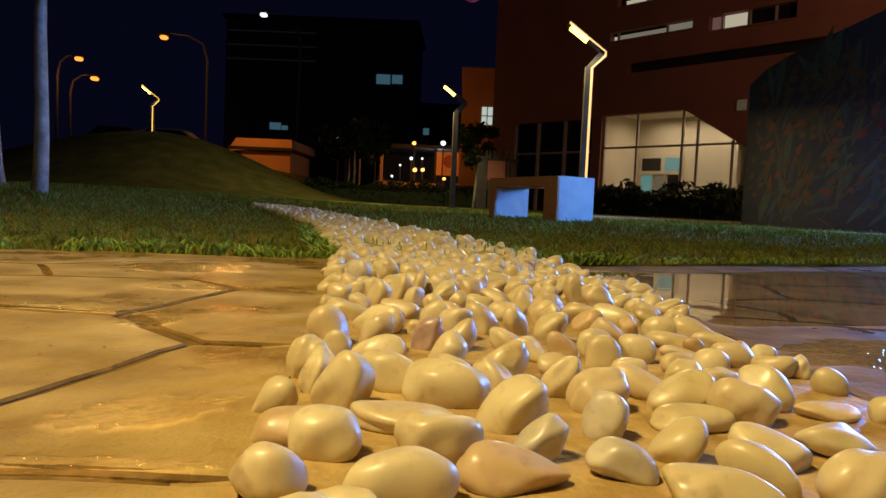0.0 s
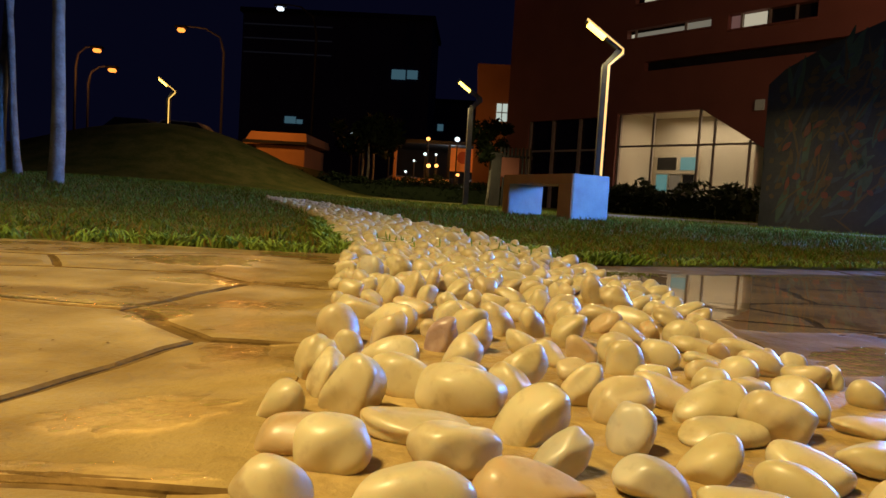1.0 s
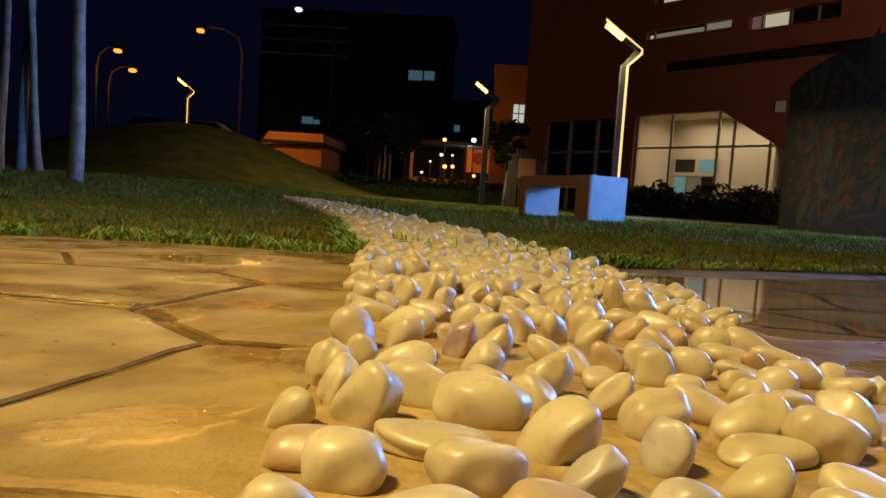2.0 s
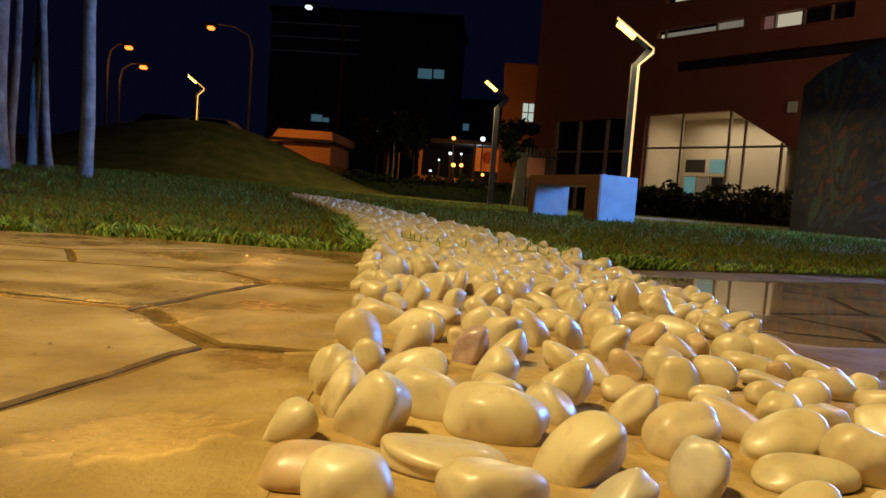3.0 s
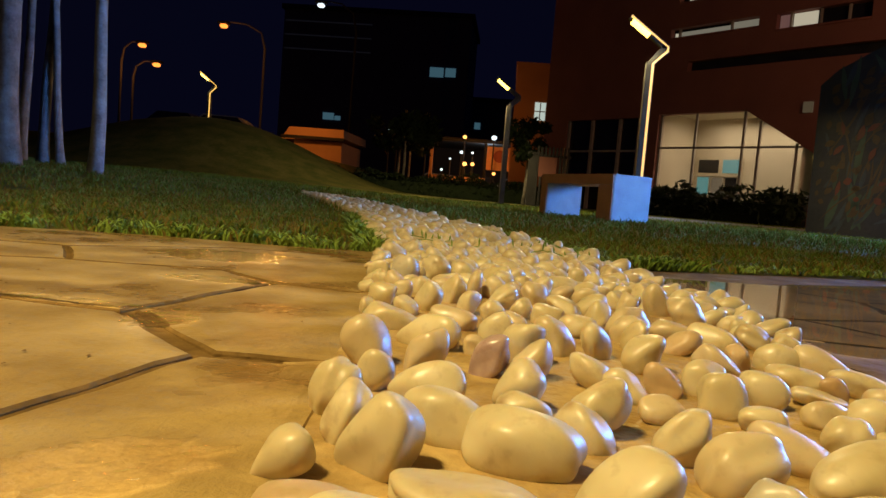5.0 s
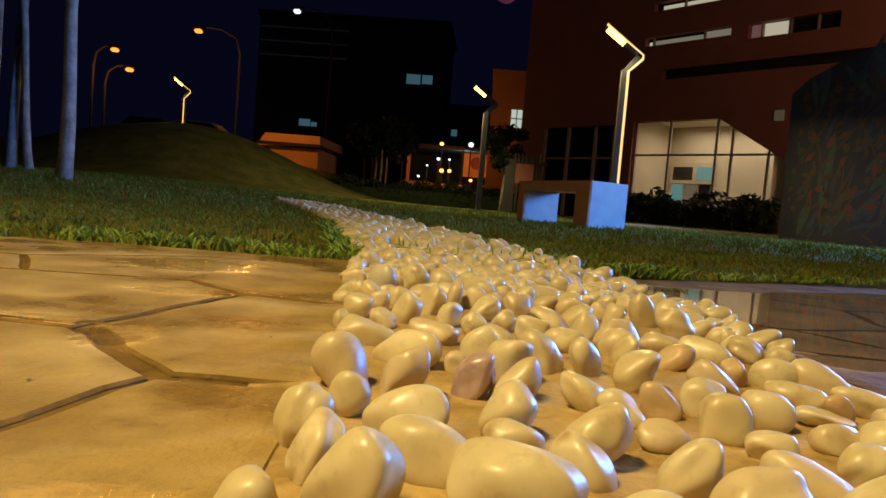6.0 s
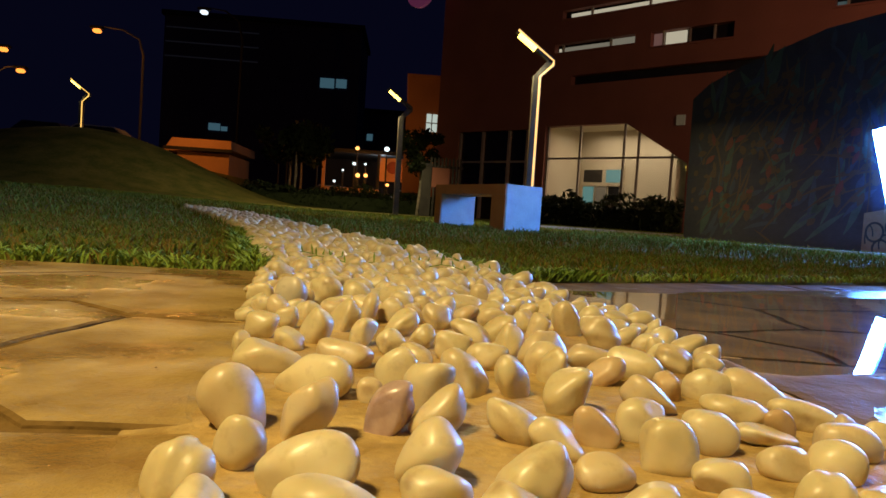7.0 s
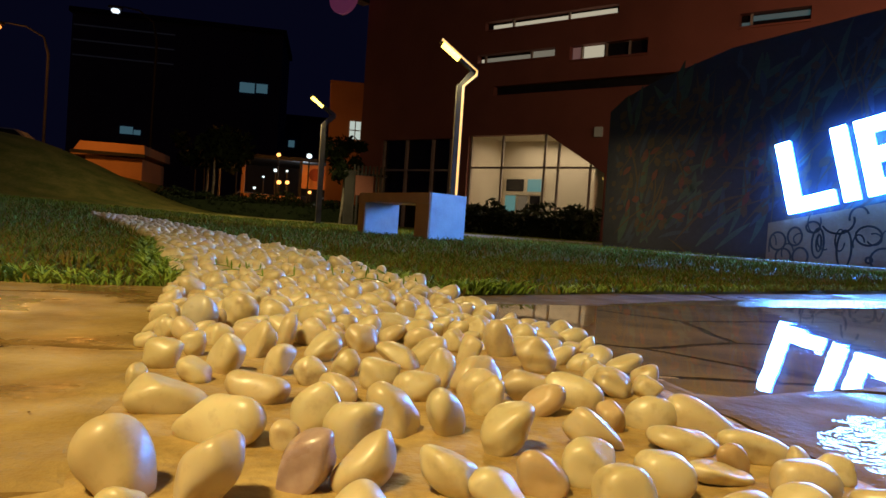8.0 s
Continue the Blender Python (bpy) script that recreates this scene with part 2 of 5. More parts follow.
def tube(points, radii, sides=10, bm=None):
    bm = bm or bmesh.new()
    rings = []
    pts = [Vector(p) for p in points]
    for i, p in enumerate(pts):
        d = (pts[min(i + 1, len(pts) - 1)] - pts[max(i - 1, 0)]).normalized()
        q = d.to_track_quat("Z", "Y")
        r = radii[i] if isinstance(radii, (list, tuple)) else radii
        rings.append([bm.verts.new(p + q @ Vector((r * math.cos(2 * math.pi * k / sides), r * math.sin(2 * math.pi * k / sides), 0))) for k in range(sides)])
    for a, b in zip(rings, rings[1:]):
        for k in range(sides):
            bm.faces.new((a[k], a[(k + 1) % sides], b[(k + 1) % sides], b[k]))
    bm.faces.new(rings[0][::-1]), bm.faces.new(rings[-1])
    return bm


# ---- the lie of the land ----
def smooth_step(a, b, v):
    t = min(1.0, max(0.0, (v - a) / (b - a)))
    return t * t * (3 - 2 * t)


def lawn_edge(x):
    """y at which the paving ends and the lawn begins."""
    if x < 0.2:
        return 1.745 + 0.24 * min(0, x + 0.08) + 0.02 * math.sin(9 * x)
    return 1.87 + 0.54 * (x - 0.5) + 0.015 * math.sin(7 * x)


def lawn_z(x, y):
    z = 0.004 + 0.0118 * min(max(0.0, y - 1.8), 26) + 0.028 * min(4.5, max(0.0, -x - 1.3)) * smooth_step(2.5, 6, y)
    u, v = (x + 8.5), (y - 19.5)
    rx = 6.0 if u > 0 else 7.5
    h = max(0.0, 1 - math.hypot(u / rx, v / 5.2))
    z += 1.62 * math.sin(h * math.pi / 2) ** 1.9
    u2 = (x + 14.5)
    z += 0.2 * smooth_step(0, 1, max(0.0, 1 - math.hypot(u2 / 6, v / 6)))
    z += 1.35 * smooth_step(25.5, 29, y) * smooth_step(-7.5, -9.5, x) * smooth_step(90, 60, y)
    return z


def strip_edges(y):
    """Left and right edge of the pebble strip at y."""
    left = np.interp(y, [-1.0, 0.40, 0.65, 0.85, 1.24, 1.8, 3.25, 4.55, 5.6, 7.2], [0.20, 0.168, 0.128, 0.100, 0.042, -0.05, -0.44, -0.87, -1.27, -1.95])
    right = np.interp(y, [-1.0, 0.40, 0.79, 1.12, 1.46, 1.86, 2.28, 3.6, 5.8, 7.2], [0.62, 0.595, 0.592, 0.580, 0.52, 0.47, 0.34, -0.11, -0.93, -1.5])
    return float(left), float(right)


def stepped(*spans):
    out = []
    for a, b, s in spans:
        out += list(np.arange(a, b, s))
    return out + [spans[-1][1]]


gx = stepped((-400, -100, 60), (-100, -30, 10), (-30, -16, 1.0), (-16, -2, 0.4), (-2, 3, 0.08), (3, 8, 0.3), (8, 30, 2), (30, 100, 14), (100, 400, 60))
gy = stepped((-300, -30, 45), (-30, -3, 3), (-3, 1.2, 0.3), (1.2, 3.4, 0.06), (3.4, 14, 0.25), (14, 27, 0.4), (27, 60, 3), (60, 400, 40), (400, 1600, 300))
gv, gf = [], []
for y in gy:
    for x in gx:
        inside = y > lawn_edge(x) + 0.01
        z = lawn_z(x, y) - 0.004 if inside else -0.06
        l, r = strip_edges(y)
        if inside and l - 0.02 < x < r + 0.02 and y < 7.2:
            z -= 0.03
        if inside:
            z += 0.006 * noise.noise((x * 3, y * 3, 0))
        gv.append((x, y, z))
nx = len(gx)
for j in range(len(gy) - 1):
    for i in range(nx - 1):
        k = j * nx + i
        gf.append((k, k + 1, k + 1 + nx, k + nx))
ground = raw("ground", gv, gf, M_SOIL, smooth=True)
tagged(ground, "dark lawn soil rising to a grassy mound", "ground", kind="structure")

# bed of the pebble strip, following the land
bv, bf = [], []
ys = stepped((-0.9, 1.7, 0.05), (1.7, 7.1, 0.12))
for y in ys:
    l, r = strip_edges(y)
    for k in range(9):
        x = l - 0.03 + (r - l + 0.06) * k / 8
        z = (-0.004 if k in (0, 8) else 0.0009) + (lawn_z(x, y) if y > 1.75 else 0) + 0.0025 * noise.noise((x * 30, y * 30, 2))
        bv.append((x, y, z))
for j in range(len(ys) - 1):
    for i in range(8):
        k = j * 9 + i
        bf.append((k, k + 1, k + 10, k + 9))
tagged(raw("pebble_bed", bv, bf, M_BED, smooth=True), "sandy mortar bed under the white pebbles", "path bed", kind="structure")

# ---- paving: stamped slabs with sunk joints ----
pavement = thing("pavement", label="wet tan stamped-concrete paving with irregular joints", category="paving", kind="structure")
for x0, x1, mat in ((-4.0, 0.35, M_GROUT), (0.35, 4.5, M_GROUT_WET)):
    rim = [(x, lawn_edge(x) + 0.03) for x in np.linspace(x1, x0, 24)]
    bm = bmesh.new()
    bm.faces.new([bm.verts.new((x, y, -0.0042)) for x, y in [(x0, -1.5), (x1, -1.5)] + rim])
    part("joint_bed", bm, mat, pavement)


def slab(corners, mat, gap=0.0030, lift=0.0):
    """One slab: wavering edges kept off its neighbours by the joint, worn round at the rim."""
    pts = [Vector((x, y)) for x, y in corners]
    c = sum(pts, Vector((0, 0))) / len(pts)
    ring = []
    for a, b in zip(pts, pts[1:] + pts[:1]):
        n = max(2, int((b - a).length / 0.03))
        for k in range(n):
            p = a.lerp(b, k / n)
            w = Vector((noise.noise((p.x * 14, p.y * 14, 3)), noise.noise((p.x * 14, p.y * 14, 7)))) * 0.009
            ring.append(p + w)
    bm = bmesh.new()
    levels = []
    for inset, z in ((gap, -0.007), (gap * 1.3, -0.0030), (gap * 2.4, -0.0012), (gap * 6.0, 0.0)):
        row = []
        n = len(ring)
        for i, p in enumerate(ring):
            t = (ring[(i + 1) % n] - ring[i - 1])
            nrm = Vector((-t.y, t.x)).normalized()
            q = p + nrm * inset
            row.append(bm.verts.new((q.x, q.y, z + lift + (0.0015 * noise.noise((q.x * 9, q.y * 9, 1)) if z > -0.01 else 0))))
        levels.append(row)
    for row, (a, b) in enumerate(zip(levels, levels[1:])):
        for k in range(len(a)):
            bm.faces.new((a[k], a[(k + 1) % len(a)], b[(k + 1) % len(a)], b[k])).material_index = 1 if row < 2 else 0
    bm.faces.new(levels[-1])
    ob = part("slab", bm, mat, pavement)
    ob.data.materials.append(M_GROUT if mat is M_PAVE else M_GROUT_WET)
    return ob


def strip_side(y, side):
    return (strip_edges(y)[side] + (0.016 if side == 0 else -0.016), y)


A, B, C, D = (-0.108, 0.839), (0.026, 0.710), strip_side(0.722, 0), (-0.059, 1.113)
E0, F0, G0, H0, I0 = (-0.30, 0.852), (-0.013, 0.511), (-0.30, 0.30), (0.056, 0.408), strip_side(0.412, 0)
K0, L0, M0, N0 = (-0.38, 1.160), (-0.491, 1.320), (-0.30, 1.55), strip_side(1.60, 0)
edge_l = lambda x: (x, lawn_edge(x) + 0.015)
slab([(-0.102, 0.845), (0.030, 0.719), strip_side(0.727, 0), strip_side(0.9, 0), strip_side(1.10, 0), D], M_PAVE)
slab([E0, (-0.75, 0.52), G0, F0, B, A], M_PAVE)
slab([F0, G0, (0.0, 0.37), H0, I0, strip_side(0.55, 0), C, B], M_PAVE)
slab([H0, (0.0, 0.37), G0, (-0.5, -0.2), (-0.2, -1.4), strip_side(-1.0, 0), strip_side(-0.2, 0), I0], M_PAVE)
slab([E0, A, D, (-0.16, 1.20), K0, (-0.85, 0.98)], M_PAVE)
slab([D, strip_side(1.10, 0), strip_side(1.3, 0), N0, M0, L0, K0, (-0.16, 1.20)], M_PAVE)
slab([L0, M0, N0, strip_side(1.75, 0), edge_l(-0.25), edge_l(-0.5), edge_l(-0.8), (-0.9, 1.30)], M_PAVE)
slab([(-0.85, 0.98), K0, L0, (-0.9, 1.30), edge_l(-0.8), edge_l(-1.2), edge_l(-1.6), (-1.7, 0.9)], M_PAVE)
slab([(-0.75, 0.52), E0, (-0.85, 0.98), (-1.7, 0.9), (-1.8, 0.1)], M_PAVE)
slab([G0, (-0.75, 0.52), (-1.8, 0.1), (-1.6, -1.4), (-0.2, -1.4), (-0.5, -0.2)], M_PAVE)
slab([(-1.6, -1.4), (-1.8, 0.1), (-1.7, 0.9), edge_l(-1.6), edge_l(-2.6), edge_l(-3.9), (-3.9, -1.4)], M_PAVE)
# wetter side, beyond the strip
P0, Q0, R0, S0, T0, U0 = strip_side(1.29, 1), (0.665, 1.225), (0.85, 1.315), (0.74, 1.115), strip_side(1.05, 1), (0.72, 1.03)
slab([T0, U0, S0, Q0, P0], M_PAVE_WET)
slab([P0, Q0, R0, (0.90, 1.56), (0.78, 1.70), strip_side(1.62, 1)], M_PAVE_WET)
slab([strip_side(1.62, 1), (0.78, 1.70), (0.90, 1.56), (1.35, 1.70), edge_l(1.4), edge_l(1.0), edge_l(0.7), strip_side(1.84, 1)], M_PAVE_WET)
slab([U0, (1.05, 0.98), (1.28, 1.28), R0, Q0, S0], M_PAVE_WET)
slab([R0, (1.28, 1.28), (1.8, 1.45), (1.35, 1.70), (0.90, 1.56)], M_PAVE_WET)
slab([strip_side(0.55, 1), (0.9, 0.5), (1.05, 0.98), U0, T0, strip_side(0.8, 1)], M_PAVE_WET)
slab([(0.9, 0.5), (1.6, 0.4), (2.0, 0.95), (1.8, 1.45), (1.28, 1.28), (1.05, 0.98)], M_PAVE_WET)
slab([(1.35, 1.70), (1.8, 1.45), (2.7, 1.8), edge_l(2.8), edge_l(2.3), edge_l(1.9), edge_l(1.4)], M_PAVE_WET)
slab([strip_side(-1.0, 1), (1.5, -1.4), (1.6, 0.4), (0.9, 0.5), strip_side(0.55, 1), strip_side(0.0, 1)], M_PAVE_WET)
slab([(1.6, 0.4), (1.5, -1.4), (4.4, -1.4), (4.4, 1.9), (2.7, 1.8), (1.8, 1.45), (2.0, 0.95)], M_PAVE_WET)
slab([(2.7, 1.8), (4.4, 1.9), edge_l(4.4), edge_l(3.6), edge_l(2.8)], M_PAVE_WET)

# rain water lying on the paving
def puddle(cx, cy, rx, ry, turn, z, seed, mat, label):
    """A film of water with a wandering rim, kept off the pebbles and the lawn."""
    ca, sa = math.cos(radians(turn)), math.sin(radians(turn))
    outline = []
    for k in range(90):
        a = 2 * math.pi * k / 90
        r = 1 + 0.16 * noise.noise((math.cos(a) * 2.2, math.sin(a) * 2.2, seed)) + 0.05 * noise.noise((math.cos(a) * 9, math.sin(a) * 9, seed + 4))
        if rx > 1:
            r *= (math.cos(a) ** 4 + math.sin(a) ** 4) ** -0.25
        if rx < 0.5:
            r += 0.35 * noise.noise((math.cos(a) * 3.5, math.sin(a) * 3.5, seed + 9)) + 0.16 * noise.noise((math.cos(a) * 12, math.sin(a) * 12, seed + 2))
        px, py = rx * r * math.cos(a), ry * r * math.sin(a)
        x, y = cx + px * ca - py * sa, cy + px * sa + py * ca
        l, rr = strip_edges(y)
        x = max(x, rr + 0.004) if cx > 0.5 else min(x, l - 0.006)
        outline.append((x, min(y, lawn_edge(x) - 0.005)))
    ob = raw("puddle", [(x, y, z) for x, y in outline], [tuple(range(len(outline)))], mat)
    if ob.data.polygons[0].normal.z < 0:
        ob.data.flip_normals()
    ob.visible_shadow = False
    return tagged(ob, label, "puddle", kind="structure")


puddle(1.405, 1.62, 1.25, 0.36, 20, 0.0022, 4, M_WATER, "still shallow rain puddle on the paving")
FILM = "thin rippled film of rain water on the paving"
puddle(0.08, 0.505, 0.050, 0.030, 35, 0.0017, 11, M_WATER_FILM, FILM)
puddle(0.095, 0.420, 0.055, 0.009, 4, 0.0014, 12, M_WATER_FILM, FILM)
puddle(-0.19, 0.853, 0.10, 0.016, -2, 0.0016, 13, M_WATER_FILM, FILM)
puddle(-0.055, 0.815, 0.030, 0.045, 10, 0.0016, 14, M_WATER_FILM, FILM)
puddle(-0.24, 1.37, 0.10, 0.10, 0, 0.0017, 15, M_WATER_FILM, FILM)
puddle(-0.13, 1.08, 0.06, 0.03, 0, 0.0016, 16, M_WATER_FILM, FILM)
puddle(1.75, 2.17, 0.95, 0.14, 24, 0.0019, 19, M_WATER_FILM, FILM)
puddle(0.80, 0.83, 0.22, 0.10, 20, 0.0018, 17, M_WATER_FILM, FILM)
puddle(1.15, 0.80, 0.30, 0.16, 10, 0.0019, 18, M_WATER_FILM, FILM)

# ---- pebbles ----
stone_mesh_cache = {}


def unit_ball(level):
    if level not in stone_mesh_cache:
        bm = bmesh.new()
        bmesh.ops.create_icosphere(bm, subdivisions=level, radius=1)
        bm.verts.ensure_lookup_table()
        stone_mesh_cache[level] = (np.array([v.co[:] for v in bm.verts]), [tuple(v.index for v in f.verts) for f in bm.faces])
        bm.free()
    return stone_mesh_cache[level]


def stone_shape(seed, level, w, d, h, lean=0.0, egg=0.0, yaw=None):
    """A water-worn stone sunk a little into the mortar; w x d x h is what stands above it.

    lean: degrees by which its long axis climbs towards +x; egg: thicker towards +x (or, below 0, -x)."""
    rs = np.random.default_rng(seed)
    v, f = unit_ball(level)
    planes = rs.normal(size=(rs.integers(4, 8), 3))
    planes /= np.linalg.norm(planes, axis=1)[:, None]
    offs = rs.uniform(0.66, 0.96, len(planes))
    k = 10.0
    s = np.ones(len(v))
    for n, o in zip(planes, offs):
        s += np.clip(v @ n / o, 0, None) ** k
    p = v * ((np.abs(v) ** 2.25).sum(1) ** (-1 / 2.25) * s ** (-1 / k))[:, None]
    low = rs.normal(size=(3, 3)) * 1.2
    p *= (1 + 0.05 * np.sin(p @ low[0] * 2) + 0.035 * np.sin(p @ low[1] * 2.8 + 1))[:, None]
    taper = 1 + (egg + rs.uniform(-0.08, 0.08)) * p[:, 0]
    p[:, 1] *= taper
    p[:, 2] *= taper
    p[:, 2] += rs.uniform(-0.10, 0.14) * p[:, 0] ** 2
    long = 1.15 + 0.45 * min(1.0, abs(w / h - 1)) + (0.35 if lean else 0.0)
    p[:, 0] *= long
    a = radians(lean + rs.uniform(-6, 6))
    x, z = p[:, 0].copy(), p[:, 2].copy()
    p[:, 0], p[:, 2] = x * math.cos(a) - z * math.sin(a), x * math.sin(a) + z * math.cos(a)
    a = rs.uniform(-0.35, 0.35) if yaw is None else yaw
    x, y = p[:, 0].copy(), p[:, 1].copy()
    p[:, 0], p[:, 1] = x * math.cos(a) - y * math.sin(a), x * math.sin(a) + y * math.cos(a)
    lo, hi = p.min(0), p.max(0)
    p = (p - (lo + hi) / 2) / (hi - lo) * np.array((w, d, h * 1.22))
    p[:, 2] += h * 0.39
    return p, f


laid = []
rng = np.random.default_rng(11)
STONE_LABEL = "glossy cream-white river pebble set in the mortar strip"
PINK_LABEL = "dusky pink river pebble among the white ones"
TAN_LABEL = "tan orange-tinged river pebble set in the mortar strip"
GREY_LABEL = "veined greyish river pebble with brown stains"


def stone(x, y, w, d, h, lean=0.0, egg=0.0, seed=0, mat=None, label=STONE_LABEL, level=4):
    p, f = stone_shape(seed, level, w, d, h, lean, egg)
    ob = raw("pebble", p.tolist(), f, mat or M_STONE, smooth=True)
    ob.location = (x, y, lawn_z(x, y) if y > 1.78 else 0)
    tagged(ob, label, "pebble", "white pebbles of the strip")
    laid.append((x, y, max(w, d) / 2))


stone(0.186, 0.399, 0.036, 0.026, 0.024, 0, 0.00, 100)
stone(0.246, 0.401, 0.053, 0.033, 0.024, 0, 0.00, 101)
stone(0.224, 0.373, 0.030, 0.019, 0.015, 0, 0.00, 102)
stone(0.298, 0.424, 0.056, 0.035, 0.020, 0, -0.40, 103, M_STONE_TAN, TAN_LABEL)
stone(0.261, 0.454, 0.048, 0.031, 0.025, 0, -0.25, 104)
stone(0.202, 0.449, 0.039, 0.028, 0.026, 0, 0.00, 105)
stone(0.180, 0.472, 0.052, 0.033, 0.018, 8, -0.25, 106, M_STONE_TAN, TAN_LABEL)
stone(0.156, 0.521, 0.029, 0.022, 0.022, 35, 0.20, 107)
stone(0.237, 0.499, 0.064, 0.039, 0.015, -3, 0.00, 108)
stone(0.195, 0.534, 0.042, 0.036, 0.039, 40, 0.25, 109)
stone(0.262, 0.558, 0.060, 0.038, 0.030, -8, -0.10, 110)
stone(0.303, 0.507, 0.045, 0.035, 0.034, 35, 0.10, 111)
stone(0.315, 0.462, 0.030, 0.025, 0.025, 40, 0.00, 112, M_STONE_GREY, GREY_LABEL)
stone(0.365, 0.560, 0.042, 0.031, 0.029, 10, 0.00, 113)
stone(0.358, 0.502, 0.027, 0.025, 0.029, 80, 0.00, 114, M_STONE_GREY, GREY_LABEL)
stone(0.354, 0.442, 0.036, 0.024, 0.020, -10, 0.00, 115, M_STONE_GREY, GREY_LABEL)
stone(0.390, 0.467, 0.031, 0.025, 0.025, 60, -0.10, 116)
stone(0.426, 0.574, 0.051, 0.034, 0.028, 30, 0.15, 117)
stone(0.419, 0.529, 0.056, 0.035, 0.015, -4, 0.00, 118)
stone(0.458, 0.547, 0.051, 0.036, 0.031, -15, 0.00, 119)
stone(0.440, 0.466, 0.044, 0.028, 0.023, -25, 0.00, 120)
stone(0.417, 0.432, 0.036, 0.027, 0.025, -20, 0.00, 121)
stone(0.391, 0.406, 0.052, 0.032, 0.021, -8, 0.00, 122)
stone(0.464, 0.423, 0.043, 0.030, 0.026, 0, 0.00, 123)
stone(0.490, 0.496, 0.052, 0.032, 0.018, -12, 0.00, 124)
stone(0.522, 0.566, 0.044, 0.027, 0.012, 0, 0.00, 125)
stone(0.564, 0.643, 0.029, 0.022, 0.021, -25, 0.00, 127)
stone(0.488, 0.586, 0.037, 0.031, 0.032, -20, 0.00, 128)
stone(0.542, 0.691, 0.037, 0.025, 0.020, 0, 0.00, 129)
stone(0.565, 0.694, 0.018, 0.017, 0.020, 0, 0.00, 130)
stone(0.560, 0.563, 0.023, 0.020, 0.020, 0, 0.00, 131)
stone(0.141, 0.876, 0.056, 0.035, 0.025, -12, -0.20, 132)
stone(0.105, 0.938, 0.017, 0.017, 0.020, 0, 0.00, 133)
stone(0.185, 0.810, 0.057, 0.037, 0.030, 8, 0.00, 134)
stone(0.198, 0.908, 0.050, 0.031, 0.023, -15, 0.10, 135)
stone(0.243, 0.839, 0.034, 0.030, 0.033, 20, 0.00, 136)
stone(0.225, 0.800, 0.018, 0.016, 0.017, 0, 0.00, 137)
stone(0.265, 0.787, 0.036, 0.031, 0.034, 30, 0.00, 138)
stone(0.258, 0.912, 0.031, 0.024, 0.022, -30, 0.00, 139)
stone(0.294, 0.835, 0.038, 0.032, 0.034, -45, 0.00, 140)
stone(0.294, 0.959, 0.035, 0.028, 0.027, 0, 0.00, 141)
stone(0.322, 0.927, 0.039, 0.027, 0.023, 0, 0.00, 142)
stone(0.347, 0.976, 0.031, 0.029, 0.034, 50, 0.00, 143)
stone(0.372, 0.920, 0.037, 0.030, 0.029, 0, 0.00, 144)
stone(0.416, 0.930, 0.047, 0.031, 0.026, -12, 0.00, 145)
stone(0.451, 0.916, 0.047, 0.033, 0.028, -15, 0.00, 146)
stone(0.487, 0.804, 0.049, 0.030, 0.017, -8, 0.00, 147)
stone(0.495, 0.760, 0.022, 0.012, 0.020, -60, 0.00, 148, M_STONE_TAN, TAN_LABEL)
stone(0.530, 0.858, 0.054, 0.034, 0.026, -26, -0.15, 149)
stone(0.527, 0.789, 0.049, 0.031, 0.021, -22, 0.00, 150)
stone(0.491, 0.860, 0.041, 0.029, 0.025, 0, 0.00, 151)
stone(0.539, 0.961, 0.028, 0.021, 0.019, 0, 0.00, 152)
stone(0.505, 0.960, 0.037, 0.028, 0.026, -15, 0.00, 153)
stone(0.517, 1.044, 0.019, 0.017, 0.019, 0, 0.00, 154)
stone(0.454, 0.847, 0.021, 0.020, 0.023, -65, 0.00, 155, M_STONE_TAN, TAN_LABEL)
stone(0.517, 0.723, 0.040, 0.028, 0.023, 0, 0.00, 156)
stone(0.484, 0.682, 0.031, 0.024, 0.024, 0, 0.00, 157)
stone(0.471, 0.623, 0.032, 0.023, 0.020, -25, 0.00, 158)
stone(0.543, 0.762, 0.018, 0.016, 0.018, -35, 0.00, 159)
stone(0.557, 0.749, 0.028, 0.020, 0.018, 0, 0.00, 160)
stone(0.067, 1.116, 0.024, 0.017, 0.016, 0, 0.00, 161)
stone(0.105, 1.025, 0.034, 0.027, 0.026, 0, 0.00, 162)
stone(0.058, 1.239, 0.035, 0.030, 0.032, 0, 0.00, 163)
stone(0.074, 1.183, 0.030, 0.022, 0.021, 0, 0.00, 164)
stone(0.101, 1.222, 0.042, 0.039, 0.044, 0, 0.00, 165, M_STONE_GREY, GREY_LABEL)
stone(0.139, 1.280, 0.049, 0.041, 0.043, 0, 0.00, 166)
stone(0.121, 1.077, 0.025, 0.022, 0.025, 0, 0.00, 167)
stone(0.135, 1.142, 0.033, 0.025, 0.024, 0, 0.00, 168)
stone(0.161, 1.007, 0.035, 0.032, 0.035, 35, 0.00, 169)
stone(0.141, 0.970, 0.029, 0.022, 0.020, -15, 0.00, 170)
stone(0.182, 1.088, 0.037, 0.033, 0.036, 45, 0.00, 171)
stone(0.206, 1.145, 0.022, 0.026, 0.038, 70, 0.00, 172)
stone(0.208, 1.006, 0.028, 0.025, 0.027, 45, 0.30, 173)
stone(0.236, 0.971, 0.029, 0.023, 0.024, 0, 0.00, 174)
stone(0.233, 1.170, 0.035, 0.029, 0.030, 0, 0.00, 175)
stone(0.246, 1.076, 0.038, 0.031, 0.030, 35, 0.00, 176)
